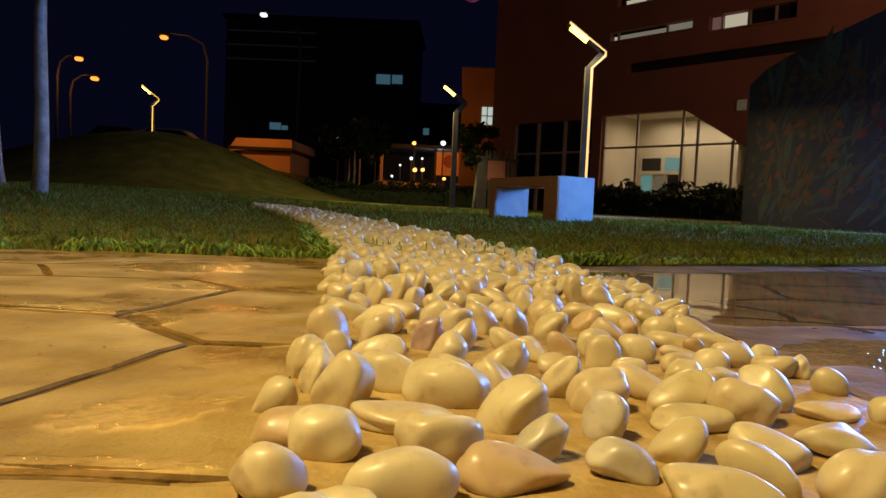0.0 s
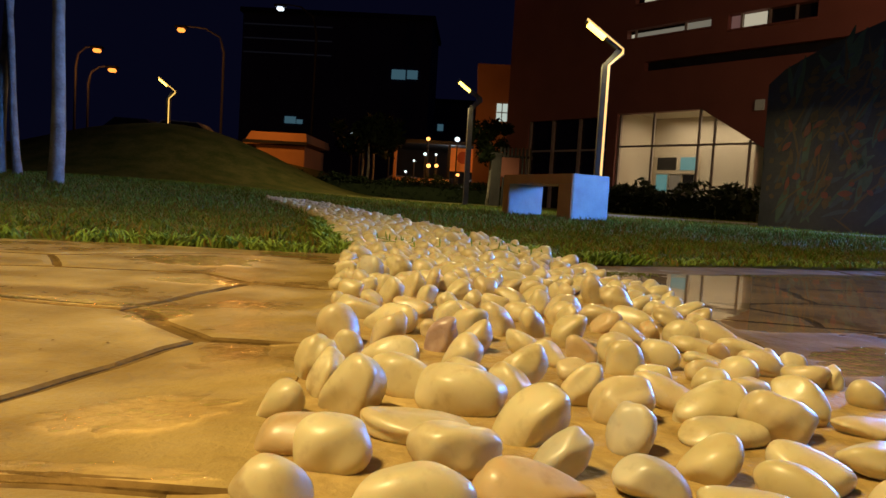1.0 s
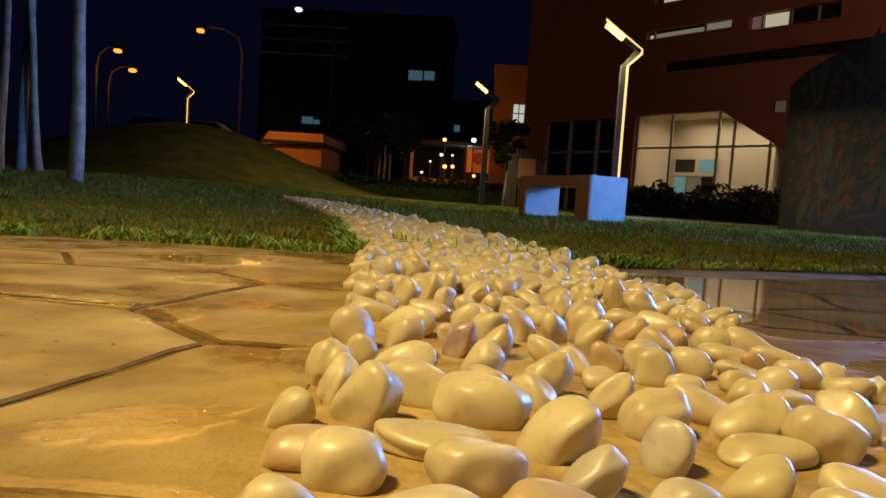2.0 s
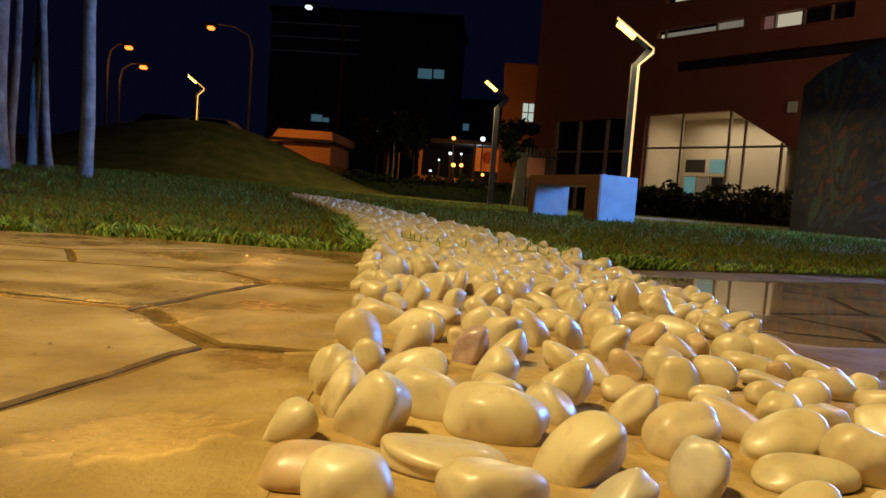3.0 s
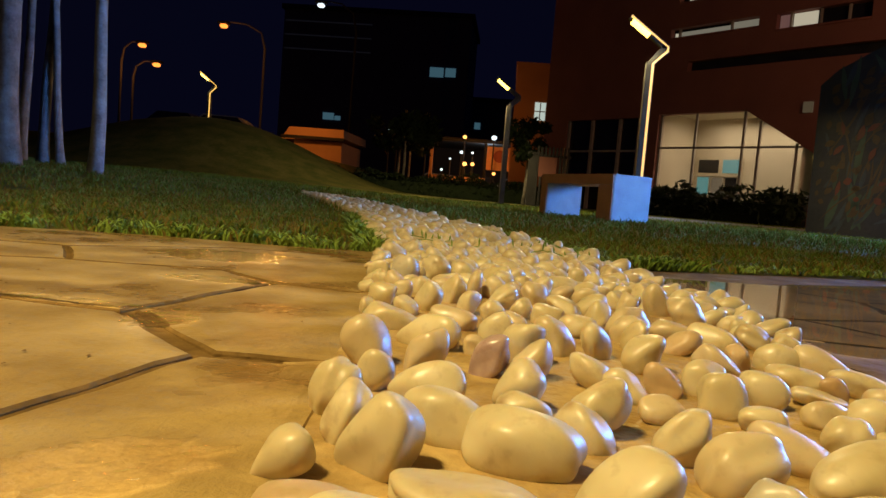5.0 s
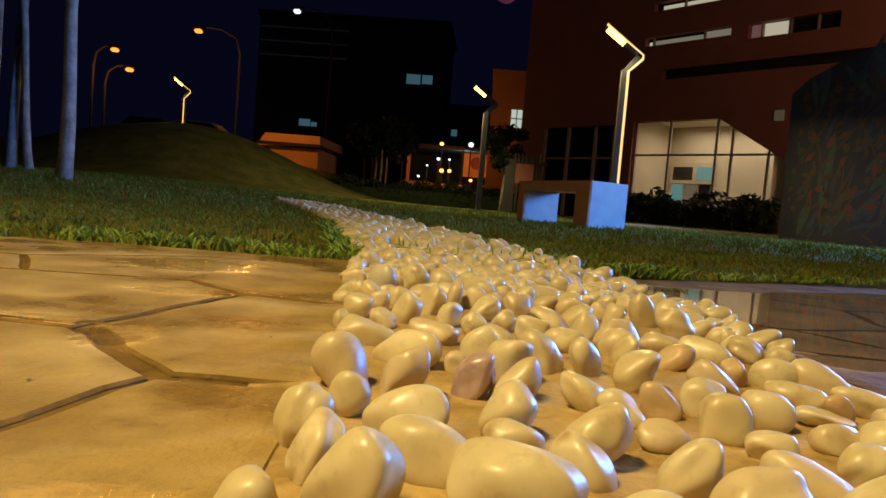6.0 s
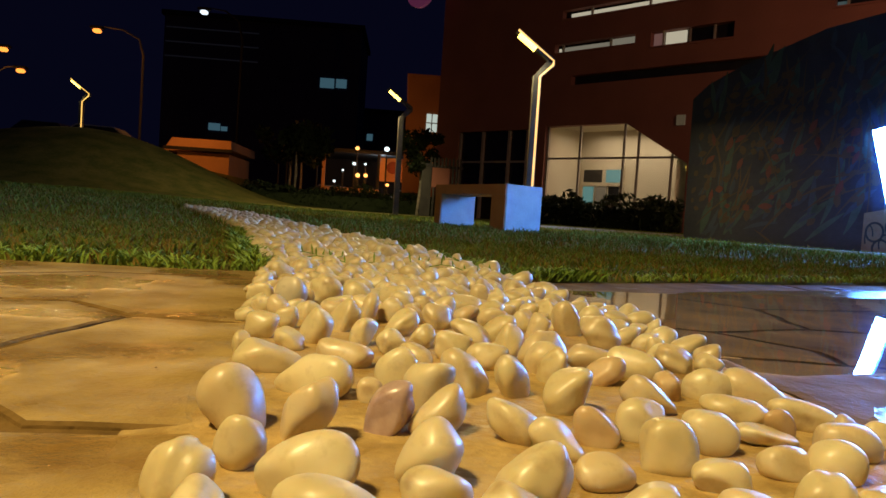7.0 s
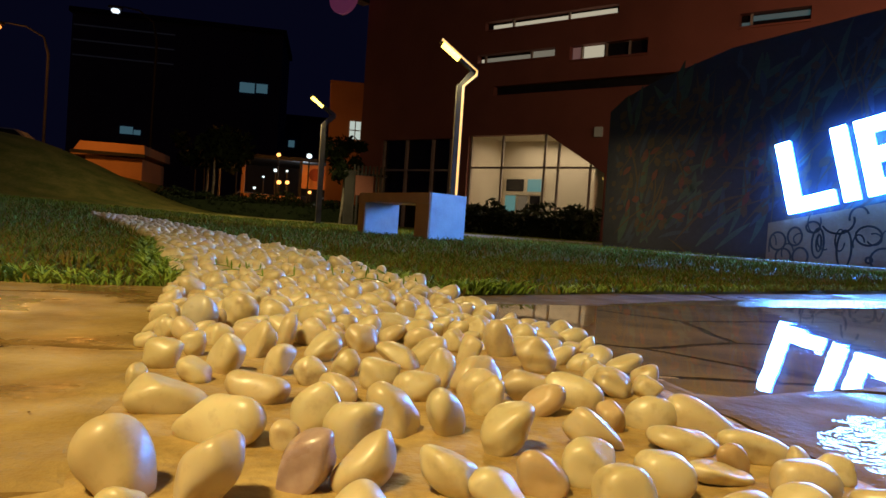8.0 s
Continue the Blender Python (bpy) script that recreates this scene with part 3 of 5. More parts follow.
stone(0.266, 1.009, 0.027, 0.024, 0.025, 40, 0.00, 177)
stone(0.286, 1.131, 0.036, 0.030, 0.031, 0, 0.00, 178)
stone(0.179, 1.359, 0.047, 0.036, 0.034, 0, 0.00, 179)
stone(0.222, 1.372, 0.043, 0.032, 0.030, 0, 0.00, 180)
stone(0.319, 1.051, 0.045, 0.030, 0.025, -20, 0.00, 181)
stone(0.329, 1.256, 0.050, 0.034, 0.029, 0, 0.00, 182)
stone(0.357, 1.162, 0.040, 0.029, 0.026, 0, 0.00, 183)
stone(0.352, 1.077, 0.041, 0.031, 0.029, 25, 0.00, 184)
stone(0.461, 1.055, 0.046, 0.038, 0.038, -45, 0.00, 185)
stone(0.443, 1.138, 0.037, 0.036, 0.043, -60, 0.00, 186)
stone(0.440, 1.237, 0.032, 0.028, 0.031, 0, 0.00, 187)
stone(0.392, 1.057, 0.028, 0.029, 0.036, 55, 0.00, 188)
stone(0.394, 1.155, 0.030, 0.026, 0.027, 0, 0.00, 189)
stone(0.390, 1.352, 0.033, 0.029, 0.032, 80, 0.00, 190)
stone(0.365, 1.391, 0.032, 0.029, 0.033, 0, 0.00, 191)
stone(0.340, 1.518, 0.042, 0.034, 0.033, 0, 0.00, 192)
stone(0.330, 1.755, 0.027, 0.024, 0.027, 0, 0.00, 193)
stone(0.148, 0.730, 0.040, 0.035, 0.038, -50, -0.10, 194)
stone(0.167, 0.671, 0.027, 0.024, 0.027, 0, 0.00, 195)
stone(0.154, 0.615, 0.033, 0.029, 0.032, 75, 0.00, 196)
stone(0.172, 0.570, 0.026, 0.026, 0.032, 68, 0.00, 197)
stone(0.195, 0.712, 0.033, 0.032, 0.037, 55, 0.00, 198)
stone(0.205, 0.636, 0.048, 0.035, 0.031, 27, 0.10, 199)
stone(0.221, 0.588, 0.048, 0.033, 0.028, -8, 0.00, 200)
stone(0.240, 0.737, 0.030, 0.028, 0.032, 25, 0.00, 7, M_STONE_PINK, PINK_LABEL)
stone(0.261, 0.655, 0.033, 0.030, 0.033, 48, 0.20, 202)
stone(0.269, 0.737, 0.035, 0.030, 0.031, 40, 0.00, 203)
stone(0.264, 0.629, 0.034, 0.023, 0.019, -10, 0.00, 204)
stone(0.296, 0.598, 0.034, 0.026, 0.024, -20, 0.00, 205)
stone(0.306, 0.624, 0.037, 0.032, 0.034, 30, 0.00, 206)
stone(0.334, 0.705, 0.032, 0.024, 0.022, -40, 0.00, 207)
stone(0.351, 0.662, 0.032, 0.021, 0.017, -12, 0.00, 208)
stone(0.365, 0.734, 0.029, 0.024, 0.024, -30, 0.00, 209, M_STONE_TAN, TAN_LABEL)
stone(0.315, 0.727, 0.035, 0.027, 0.025, -35, 0.00, 210)
stone(0.330, 0.834, 0.028, 0.027, 0.031, -55, 0.00, 211)
stone(0.363, 0.801, 0.035, 0.030, 0.031, 35, 0.00, 212)
stone(0.372, 0.889, 0.024, 0.024, 0.030, 40, 0.00, 213)
stone(0.377, 0.955, 0.047, 0.035, 0.032, 0, 0.00, 214)
stone(0.417, 0.892, 0.036, 0.026, 0.024, 15, 0.00, 215, M_STONE_TAN, TAN_LABEL)
stone(0.395, 0.693, 0.031, 0.027, 0.029, 0, 0.00, 216)
stone(0.398, 0.750, 0.033, 0.026, 0.025, 0, 0.00, 217)
stone(0.426, 0.812, 0.042, 0.031, 0.027, -40, 0.00, 218)
stone(0.433, 0.727, 0.034, 0.026, 0.025, 0, 0.00, 219)
stone(0.344, 0.593, 0.029, 0.027, 0.030, 70, 0.00, 220)
stone(0.412, 0.665, 0.032, 0.020, 0.016, 0, 0.00, 221)
stone(0.404, 0.600, 0.045, 0.029, 0.024, -22, 0.00, 222)
stone(0.480, 0.747, 0.044, 0.024, 0.013, -17, 0.00, 223)
stone(0.459, 0.689, 0.032, 0.022, 0.018, -10, 0.00, 224)
stone(0.444, 0.629, 0.029, 0.024, 0.024, 0, 0.00, 225)

# the rest of the strip, thrown in and kept from overlapping much
grid = {}


def crowded(x, y, r):
    for i in range(int(x / 0.06) - 2, int(x / 0.06) + 3):
        for j in range(int(y / 0.06) - 2, int(y / 0.06) + 3):
            for (a, b, c) in grid.get((i, j), ()):
                if (a - x) ** 2 + (b - y) ** 2 < (0.98 * (r + c)) ** 2:
                    return True
    return False


def settle_in(x, y, r):
    grid.setdefault((int(x / 0.06), int(y / 0.06)), []).append((x, y, r))


for a in laid:
    settle_in(a[0], a[1], a[2] * 0.82)
loose = []
for k in range(60000):
    y = rng.uniform(-0.7, 7.0)
    l, r = strip_edges(y)
    x = rng.uniform(l + 0.008, r - 0.006)
    size = rng.choice([0.021, 0.018, 0.016, 0.013])
    if 0.34 < y < 1.0 or y > 1.0 and y < 1.16 and x < 0.5:
        continue
    if y > 2:
        size *= 1.12
    if not crowded(x, y, size):
        settle_in(x, y, size)
        loose.append((x, y, size))
loose.sort(key=lambda q: math.hypot(q[0] - 0.3, q[1] - 0.8))
SINGLE = 300 - len(laid)


def tumbled(r):
    """Size, lean, taper and seed of a stone of radius r."""
    return (2 * r * rng.uniform(0.9, 1.35), 2 * r * rng.uniform(0.75, 1.05), 2 * r * rng.uniform(0.6, 1.0), rng.uniform(-70, 70), rng.uniform(-0.25, 0.25), int(rng.integers(1, 9000)))


for x, y, r in loose[:SINGLE]:
    stone(x, y, *tumbled(r), level=3)
sv, sf = [], []
for x, y, r in loose[SINGLE:]:
    w, d, h, lean, egg, seed = tumbled(r)
    p, f = stone_shape(seed, 2, w, d, h, lean, egg, rng.uniform(-1.5, 1.5))
    n = len(sv)
    z = lawn_z(x, y) if y > 1.78 else 0
    sv += [(a + x, b + y, c + z) for a, b, c in p]
    sf += [(a + n, b + n, c + n) for a, b, c in f]
tagged(raw("pebble_strip", sv, sf, M_STONE, smooth=True), "band of cream-white pebbles running through the lawn", "pebbles", kind="stuff")


# ---- grass ----
def grass(name, count, area, height, width, mat, label, seed, keep=1.0, lean=0.5):
    g = np.random.default_rng(seed)
    verts, faces = [], []
    x0, x1, y0, y1 = area
    for _ in range(count):
        x, y = g.uniform(x0, x1), g.uniform(y0, y1)
        e = lawn_edge(x)
        if y < e - 0.012 + 0.02 * noise.noise((x * 25, y, 0)):
            continue
        if y < 7.1:
            l, r = strip_edges(y)
            if l - 0.004 + 0.03 * noise.noise((y * 6, 1, 0)) < x < r + 0.004 + 0.03 * noise.noise((y * 6, 5, 0)):
                continue
        tuft = 0.45 + 1.3 * abs(noise.noise((x * 5, y * 5, 9))) + 0.5 * abs(noise.noise((x * 17, y * 17, 4)))
        if g.uniform() > keep * (0.55 + tuft * 0.5):
            continue
        h = height * g.uniform(0.45, 1.2) * tuft
        a = g.uniform(0, 2 * math.pi)
        b = g.uniform(0, 2 * math.pi)
        ln = lean * h * g.uniform(0.2, 1.3)
        w = width * g.uniform(0.6, 1.2)
        z = lawn_z(x, y) - 0.004
        ux, uy = math.cos(a) * w / 2, math.sin(a) * w / 2
        lx, ly = math.cos(b) * ln, math.sin(b) * ln
        n = len(verts)
        verts += [(x - ux, y - uy, z), (x + ux, y + uy, z),
                  (x - ux * 0.8 + lx * 0.35, y - uy * 0.8 + ly * 0.35, z + h * 0.6), (x + ux * 0.8 + lx * 0.35, y + uy * 0.8 + ly * 0.35, z + h * 0.6),
                  (x + lx, y + ly, z + h)]
        faces += [(n, n + 1, n + 3, n + 2), (n + 2, n + 3, n + 4)]
    return tagged(raw(name, verts, faces, mat), label, "grass", kind="stuff")


grass("lawn_grass", 52000, (-1.9, 3.4, 1.2, 3.6), 0.024, 0.0050, M_GRASS, "short green lawn grass along the paving", 1, lean=1.3)
grass("lawn_grass", 24000, (-1.9, 3.4, 1.2, 3.6), 0.026, 0.005, M_GRASS_DRY, "dry straw-coloured blades among the lawn grass", 2, lean=0.9)
def fringe(count, seed):
    """Longer blades that hang over the paving along the lawn's edge and the strip."""
    g = np.random.default_rng(seed)
    verts, faces = [], []
    for k in range(count):
        if k % 3:
            x = g.uniform(-1.8, 3.2)
            y = lawn_edge(x) + g.uniform(-0.015, 0.07)
            l, r = strip_edges(y)
            if l + 0.0 < x < r + 0.03:
                continue
        else:
            y = g.uniform(1.8, 3.2)
            l, r = strip_edges(y)
            x = l - g.uniform(-0.015, 0.05) if g.uniform() < 0.6 else r + g.uniform(-0.01, 0.05)
        if noise.noise((x * 7, y * 7, 3)) < -0.05 + 0.2 * g.uniform(-1, 1):
            continue
        h, w = g.uniform(0.010, 0.036), g.uniform(0.0028, 0.0062)
        if x > 0.75:
            if g.uniform() < 0.6:
                continue
            h *= 0.6
        a, b = g.uniform(0, 6.28), g.uniform(0, 6.28)
        ln = h * g.uniform(0.5, 2.1)
        z = (lawn_z(x, y) if y > 1.78 else 0.0) - 0.002
        ux, uy, lx, ly = math.cos(a) * w / 2, math.sin(a) * w / 2, math.cos(b) * ln, math.sin(b) * ln
        n = len(verts)
        for f, ww, hh in ((0, 0.8, 0), (0.25, 1.0, 0.5), (0.65, 0.8, 0.85)):
            verts += [(x - ux * ww + lx * f, y - uy * ww + ly * f, z + h * hh), (x + ux * ww + lx * f, y + uy * ww + ly * f, z + h * hh)]
        verts.append((x + lx, y + ly, z + h * 0.9))
        faces += [(n, n + 1, n + 3, n + 2), (n + 2, n + 3, n + 5, n + 4), (n + 4, n + 5, n + 6)]
    tagged(raw("edge_grass", verts, faces, M_GRASS_EDGE), "longer grass blades hanging over the paving edge, coloured lamp-bright", "grass", kind="stuff")


# brighter copy of the lawn green, with the edge's lamp light coloured in
M_GRASS_EDGE = material("lamplit_grass_blade", (0.14, 0.23, 0.03), (0.30, 0.40, 0.07), (0.6, 0.8), 6.0, 40.0, 0.0, spec=0.1)
fringe(15000, 21)
grass("lawn_grass", 45000, (-5.5, 6.5, 3.3, 9.0), 0.036, 0.007, M_GRASS, "short green lawn grass", 3, lean=1.0)
grass("lawn_grass", 14000, (-5.5, 6.5, 3.3, 9.0), 0.04, 0.008, M_GRASS_DRY, "dry patches of lawn grass", 4, lean=0.9)
grass("lawn_grass", 22000, (-9, 8, 8.8, 14.0), 0.045, 0.012, M_GRASS, "grass on the far lawn", 5)


# ---- lamp posts: square post with a kinked arm ----
def lamp_post(place, turn, lit=True, size=1.0):
    t = thing("lamp_post", place, turn, "dark metal garden lamp post with kinked lit arm", "lamp post", "garden lamp posts")
    t.scale = (size, size, size)
    ARM = 0.165
    s, z1, z2, z3 = 0.05, 1.97, 2.17, 2.55
    strip = M_LED if lit else M_POST
    part("base_plate", box(-0.11, 0.11, -0.11, 0.11, 0, 0.015, 0.004), M_POST, t)
    part("post", box(-s * 1.1, s, -s, s, 0.0, z1 + 0.02, 0.004), M_POST, t)
    part("lower_arm", prism([(-s * 1.1, z1), (s, z1), (ARM + s, z2 - 0.05), (ARM + s * 0.4, z2 + 0.03), (ARM - s * 0.9, z2 + 0.03)], -s * 0.9, s * 0.9), M_POST, t)
    part("upper_arm", prism([(ARM - s * 0.6, z2), (ARM + s, z2 - 0.03), (ARM + s * 0.9, z2 + 0.04), (-0.29, z3 + 0.02), (-0.32, z3 - 0.03)], -s * 0.9, s * 0.9), M_POST, t)
    part("led_strip", box(s * 0.2, s * 0.8, -s - 0.004, -s, 0.05, z1), strip, t, "warm white light strip")
    part("led_strip", prism([(s * 0.2, z1), (s * 0.8, z1), (ARM + s * 0.75, z2 - 0.045), (ARM + s * 0.75, z2 + 0.02), (ARM + s * 0.45, z2 + 0.02), (ARM + s * ARM, z2 - 0.03)], -s - 0.003, -s * 0.9), strip, t, "warm white light strip")
    part("led_strip", prism([(ARM + s * 0.75, z2 + 0.02), (ARM + s * 0.45, z2 + 0.01), (-0.30, z3 - 0.02), (-0.29, z3 + 0.01)], -s - 0.003, -s * 0.9), strip, t, "warm white light strip")
    part("lamp_head", prism([(-0.29, z3 - 0.075), (-0.06, z3 - 0.245), (-0.035, z3 - 0.21), (-0.265, z3 - 0.04)], -0.06, 0.06), M_LED_HEAD, t, "bright warm lamp panel")
    return t


lamp_post((1.84, 9.3, lawn_z(1.84, 9.3)), 0)
area_light("lamp_light", look((1.62, 9.22, 2.42), (1.3, 8.7, 0)), 0.26, 0.10, 110, WARM)
lamp_post((0.027, 15.0, lawn_z(0.02, 15)), 8, lit=False, size=1.04)
area_light("lamp_light", look((-0.2, 14.92, 2.52), (-1.9, 15.6, 0)), 0.26, 0.10, 200, WARM)
lamp_post((-10.25, 23.0, 0.75), 0, size=1.2)
area_light("lamp_light", look((-10.45, 22.9, 3.45), (-10.3, 21.5, 0)), 0.26, 0.10, 9, WARM)
# the lamp of the same row that stands behind the walk and lights the paving
lamp_post((-1.0, -0.30, -0.01), 160, size=0.92)
area_light("lamp_light", look((-0.80, -0.20, 2.22), (-0.1, 0.7, 0)), 0.40, 0.20, 68, WARM)


# ---- bench: a concrete portal ----
def bench():
    ang = math.degrees(math.atan2(8.0 - 6.92, 0.57 - 1.2))  # along its length
    base = lawn_z(1.2, 6.95)
    t = thing("bench", (1.2, 6.92, base), ang, "concrete portal bench, warm-lit sides coloured brown, ends pale", "bench")
    L, Wd, H, th = 1.25, 0.455, 0.45, 0.22
    # local x along the bench, local y across it
    part("end_block", box(0, th, -Wd, 0, -0.02, H, 0.006), M_CONC, t, "pale concrete end block")
    part("end_block", box(L - 0.12, L, -Wd, 0, -0.02, H, 0.006), M_CONC, t, "pale concrete end block")
    part("seat", box(th, L - 0.12, -Wd, 0, H - 0.10, H, 0.006), M_BENCH_WARM, t, "seat slab coloured brown as warm-lit concrete")
    # brown skin over legs and seat; the long face's warm light is its colour
    part("side_face", box(0.004, th, 0.001, 0.014, -0.02, H - 0.104, 0.003), M_BENCH_WARM, t, "leg face coloured brown as warm-lit concrete")
    part("side_face", box(L - 0.12, L - 0.004, 0.001, 0.014, -0.02, H - 0.104, 0.003), M_BENCH_WARM, t, "leg face coloured brown as warm-lit concrete")
    part("side_face", box(0.004, L - 0.004, 0.001, 0.016, H - 0.102, H - 0.002, 0.003), M_BENCH_WARM, t, "seat edge coloured brown as warm-lit concrete")
    return t


bench()

# ---- red building along a slanting front ----
UX = Vector((1, -1, 0)).normalized()
front = Matrix(((UX.x, -UX.y * 1.0, 0, 4.97), (UX.y, UX.x, 0, 20.5), (0, 0, 1, 0), (0, 0, 0, 1)))
# local x along the front, local y into the building, z up
hall = thing("red_building", label="dark red rendered building with lit glazed lobby", category="building")
hall.matrix_world = front
WT = 0.3


def hall_wall(x0, x1, z0, z1):
    part("wall", box(x0, x1, 0, WT, z0, z1), M_BRICKRED, hall)


hall_wall(-5.4, -4.4, -0.2, 3.1)
hall_wall(-1.25, -0.92, -0.2, 3.1)
hall_wall(3.55, 14, -0.2, 3.16)
hall_wall(-5.4, -0.92, 3.1, 3.16)
part("wall", prism([(1.71, 3.16), (3.55, 2.02), (3.55, 3.16)], 0, WT), M_BRICKRED, hall)
hall_wall(-5.4, -0.15, 3.16, 5.18)
hall_wall(-0.15, 14, 3.16, 4.34)
hall_wall(-0.15, 14, 4.62, 5.18)
# back of the recess in near-black, so its shade is in the colour
part("ledge_recess", box(-0.15, 14, 0.22, WT, 4.34, 4.62), M_DARK, hall, "recessed ledge, its shade coloured near-black")
hall_wall(-5.4, -0.8, 5.18, 5.66)
hall_wall(-0.8, 1.8, 5.18, 5.34)
hall_wall(1.8, 2.26, 5.18, 5.66)
hall_wall(-0.8, 1.8, 5.60, 5.66)
hall_wall(2.26, 4.48, 5.58, 5.66)
hall_wall(4.48, 6.7, 5.18, 5.9)
hall_wall(6.7, 8.25, 5.18, 5.58)
hall_wall(8.25, 14, 5.18, 5.9)
hall_wall(-5.4, 4.48, 5.66, 6.32)
hall_wall(4.48, 14, 5.9, 6.32)
hall_wall(-5.4, -0.6, 6.32, 6.58)
hall_wall(3.62, 14, 6.32, 6.58)
hall_wall(-5.4, 14, 6.58, 13)
part("wall", box(-5.4, -5.1, WT, 12, -0.2, 13), M_BRICKRED, hall)
part("roof", box(-5.5, 14.1, -0.1, 12, 13, 13.25), M_DARK, hall)
M_ROOM = glow("lit_office", (1.0, 0.90, 0.66), 0.42)
M_ROOM_PINK = glow("pinkish_blind", (0.9, 0.45, 0.40), 0.12)
M_ROOM_TEAL = glow("dim_teal_room", (0.25, 0.55, 0.6), 0.10)
M_BLIND = glow("lit_blind", (1.0, 0.92, 0.70), 0.15)


def upper_window(x0, x1, z0, z1, panes, bars):
    w = part("window", box(x0, x1, 0.20, 0.24, z0, z1), M_DARKGLASS, hall)
    for a, b, c, d, m in panes:
        part("pane", box(a, b, 0.17, 0.199, c, d), m, w)
    for x in bars:
        part("frame", box(x - 0.025, x + 0.025, 0.10, 0.168, z0, z1), M_FRAME, w)
    part("window_sill", box(x0 - 0.02, x1 + 0.02, -0.04, 0.2, z0 - 0.05, z0 - 0.002), M_BRICKRED, w)


upper_window(-0.8, 1.8, 5.34, 5.60, [(-0.75, -0.62, 5.34, 5.5, M_ROOM), (-0.55, 1.0, 5.36, 5.52, M_BLIND), (1.0, 1.78, 5.36, 5.58, M_BLIND)], [-0.58, 1.0])
upper_window(2.26, 4.48, 5.18, 5.58, [(2.28, 2.55, 5.2, 5.56, M_ROOM_PINK), (2.62, 3.2, 5.2, 5.56, M_ROOM)], [2.58, 3.3, 3.95])
upper_window(-0.6, 3.62, 6.32, 6.58, [(-0.4, 0.3, 6.36, 6.5, M_ROOM), (0.35, 2.1, 6.36, 6.5, M_ROOM), (2.15, 3.5, 6.36, 6.52, M_ROOM)], [0.32, 2.12])
upper_window(6.7, 8.25, 5.58, 5.9, [(6.72, 6.95, 5.6, 5.72, M_ROOM_TEAL), (6.95, 8.2, 5.74, 5.86, M_ROOM_TEAL)], [6.95])
# dark ground-floor windows
dw = part("window", box(-4.4, -1.25, 0.16, 0.2, 0, 3.1), M_DARKGLASS, hall)
for x in (-4.38, -3.4, -2.33, -1.62):
    part("frame", box(x - 0.04, x + 0.04, 0.06, 0.158, 0, 3.1), M_FRAME, dw)
part("transom", box(-4.4, -1.25, 0.09, 0.15, 2.08, 2.14), M_FRAME, dw)
# lobby glazing
lw = part("glazing", prism([(-0.9, 0.1), (3.5, 0.1), (3.5, 2.06), (1.70, 3.14), (-0.9, 3.14)], 0.16, 0.175), M_GLASS, hall, "large clear lobby glazing")
lw.visible_shadow = False
for x, z in ((-0.87, 3.15), (0.25, 3.15), (1.66, 3.15), (2.10, 2.88), (3.08, 2.28)):
    part("mullion", box(x - 0.03, x + 0.03, 0.10, 0.158, 0.1, z), M_FRAME, lw)
part("transom", box(-0.9, 3.5, 0.08, 0.099, 2.16, 2.22), M_FRAME, lw)
part("column", box(3.2, 3.52, 0.18, 0.4, 0.05, 2.2), M_INNER, hall, "white corner column")
part("lobby_floor", box(-1.2, 3.9, 0.31, 2.5, 0.0, 0.1), M_CONC, hall)
part("lobby_wall", box(-1.2, 3.9, 2.3, 2.5, 0.1, 3.3), M_INNER, hall)
part("lobby_wall", box(-1.2, -1.0, 0.31, 2.3, 0.1, 3.3), M_INNER, hall)
part("lobby_wall", box(3.7, 3.9, 0.31, 2.3, 0.1, 3.3), M_INNER, hall)
part("lobby_ceiling", box(-1.2, 3.9, 0.31, 2.5, 3.3, 3.4), M_INNER, hall)
M_CYAN = glow("teal_lit_pane", (0.16, 0.60, 0.60), 0.30)
M_PANE_DIM = glow("dim_room_beyond", (0.75, 0.55, 0.35), 0.10)
dr = part("lobby_door", box(-0.85, 0.62, 2.22, 2.29, 0.1, 2.2), M_INNER, hall, "framed glass inner doors")
for a, b, c, d, m in ((0.02, 0.54, 1.66, 2.06, M_CYAN), (-0.78, -0.12, 1.66, 2.06, M_DARKGLASS), (-0.78, -0.40, 0.98, 1.52, M_CYAN), (-0.78, -0.40, 0.2, 0.94, M_DARKGLASS), (-0.30, 0.04, 0.2, 1.52, M_PANE_DIM), (0.14, 0.50, 0.2, 1.52, M_DARKGLASS)):
    part("pane", box(a, b, 2.205, 2.218, c, d), m, dr)
part("door_rail", box(-0.85, 0.62, 2.17, 2.204, 1.55, 1.63), M_INNER, dr)
part("door_stile", box(-0.36, -0.32, 2.17, 2.204, 0.12, 1.549), M_FRAME, dr)
part("door_stile", box(0.06, 0.10, 2.17, 2.204, 0.12, 1.549), M_FRAME, dr)
part("door_handle", tube([(0.02, 2.16, 0.75), (0.02, 2.16, 1.25)], 0.015, 8), M_POST, dr, "dark pull handle")
lobby = area_light("lobby_light", front @ pose(1.3, 1.3, 3.25), 3.4, 1.4, 48, (1.0, 0.78, 0.52))
part("wall_lamp", box(3.2, 3.42, -0.08, -0.002, 3.02, 3.28), glow("wall_lamp_glow", (1, 0.78, 0.45), 0.05), hall, "small square wall lamp")

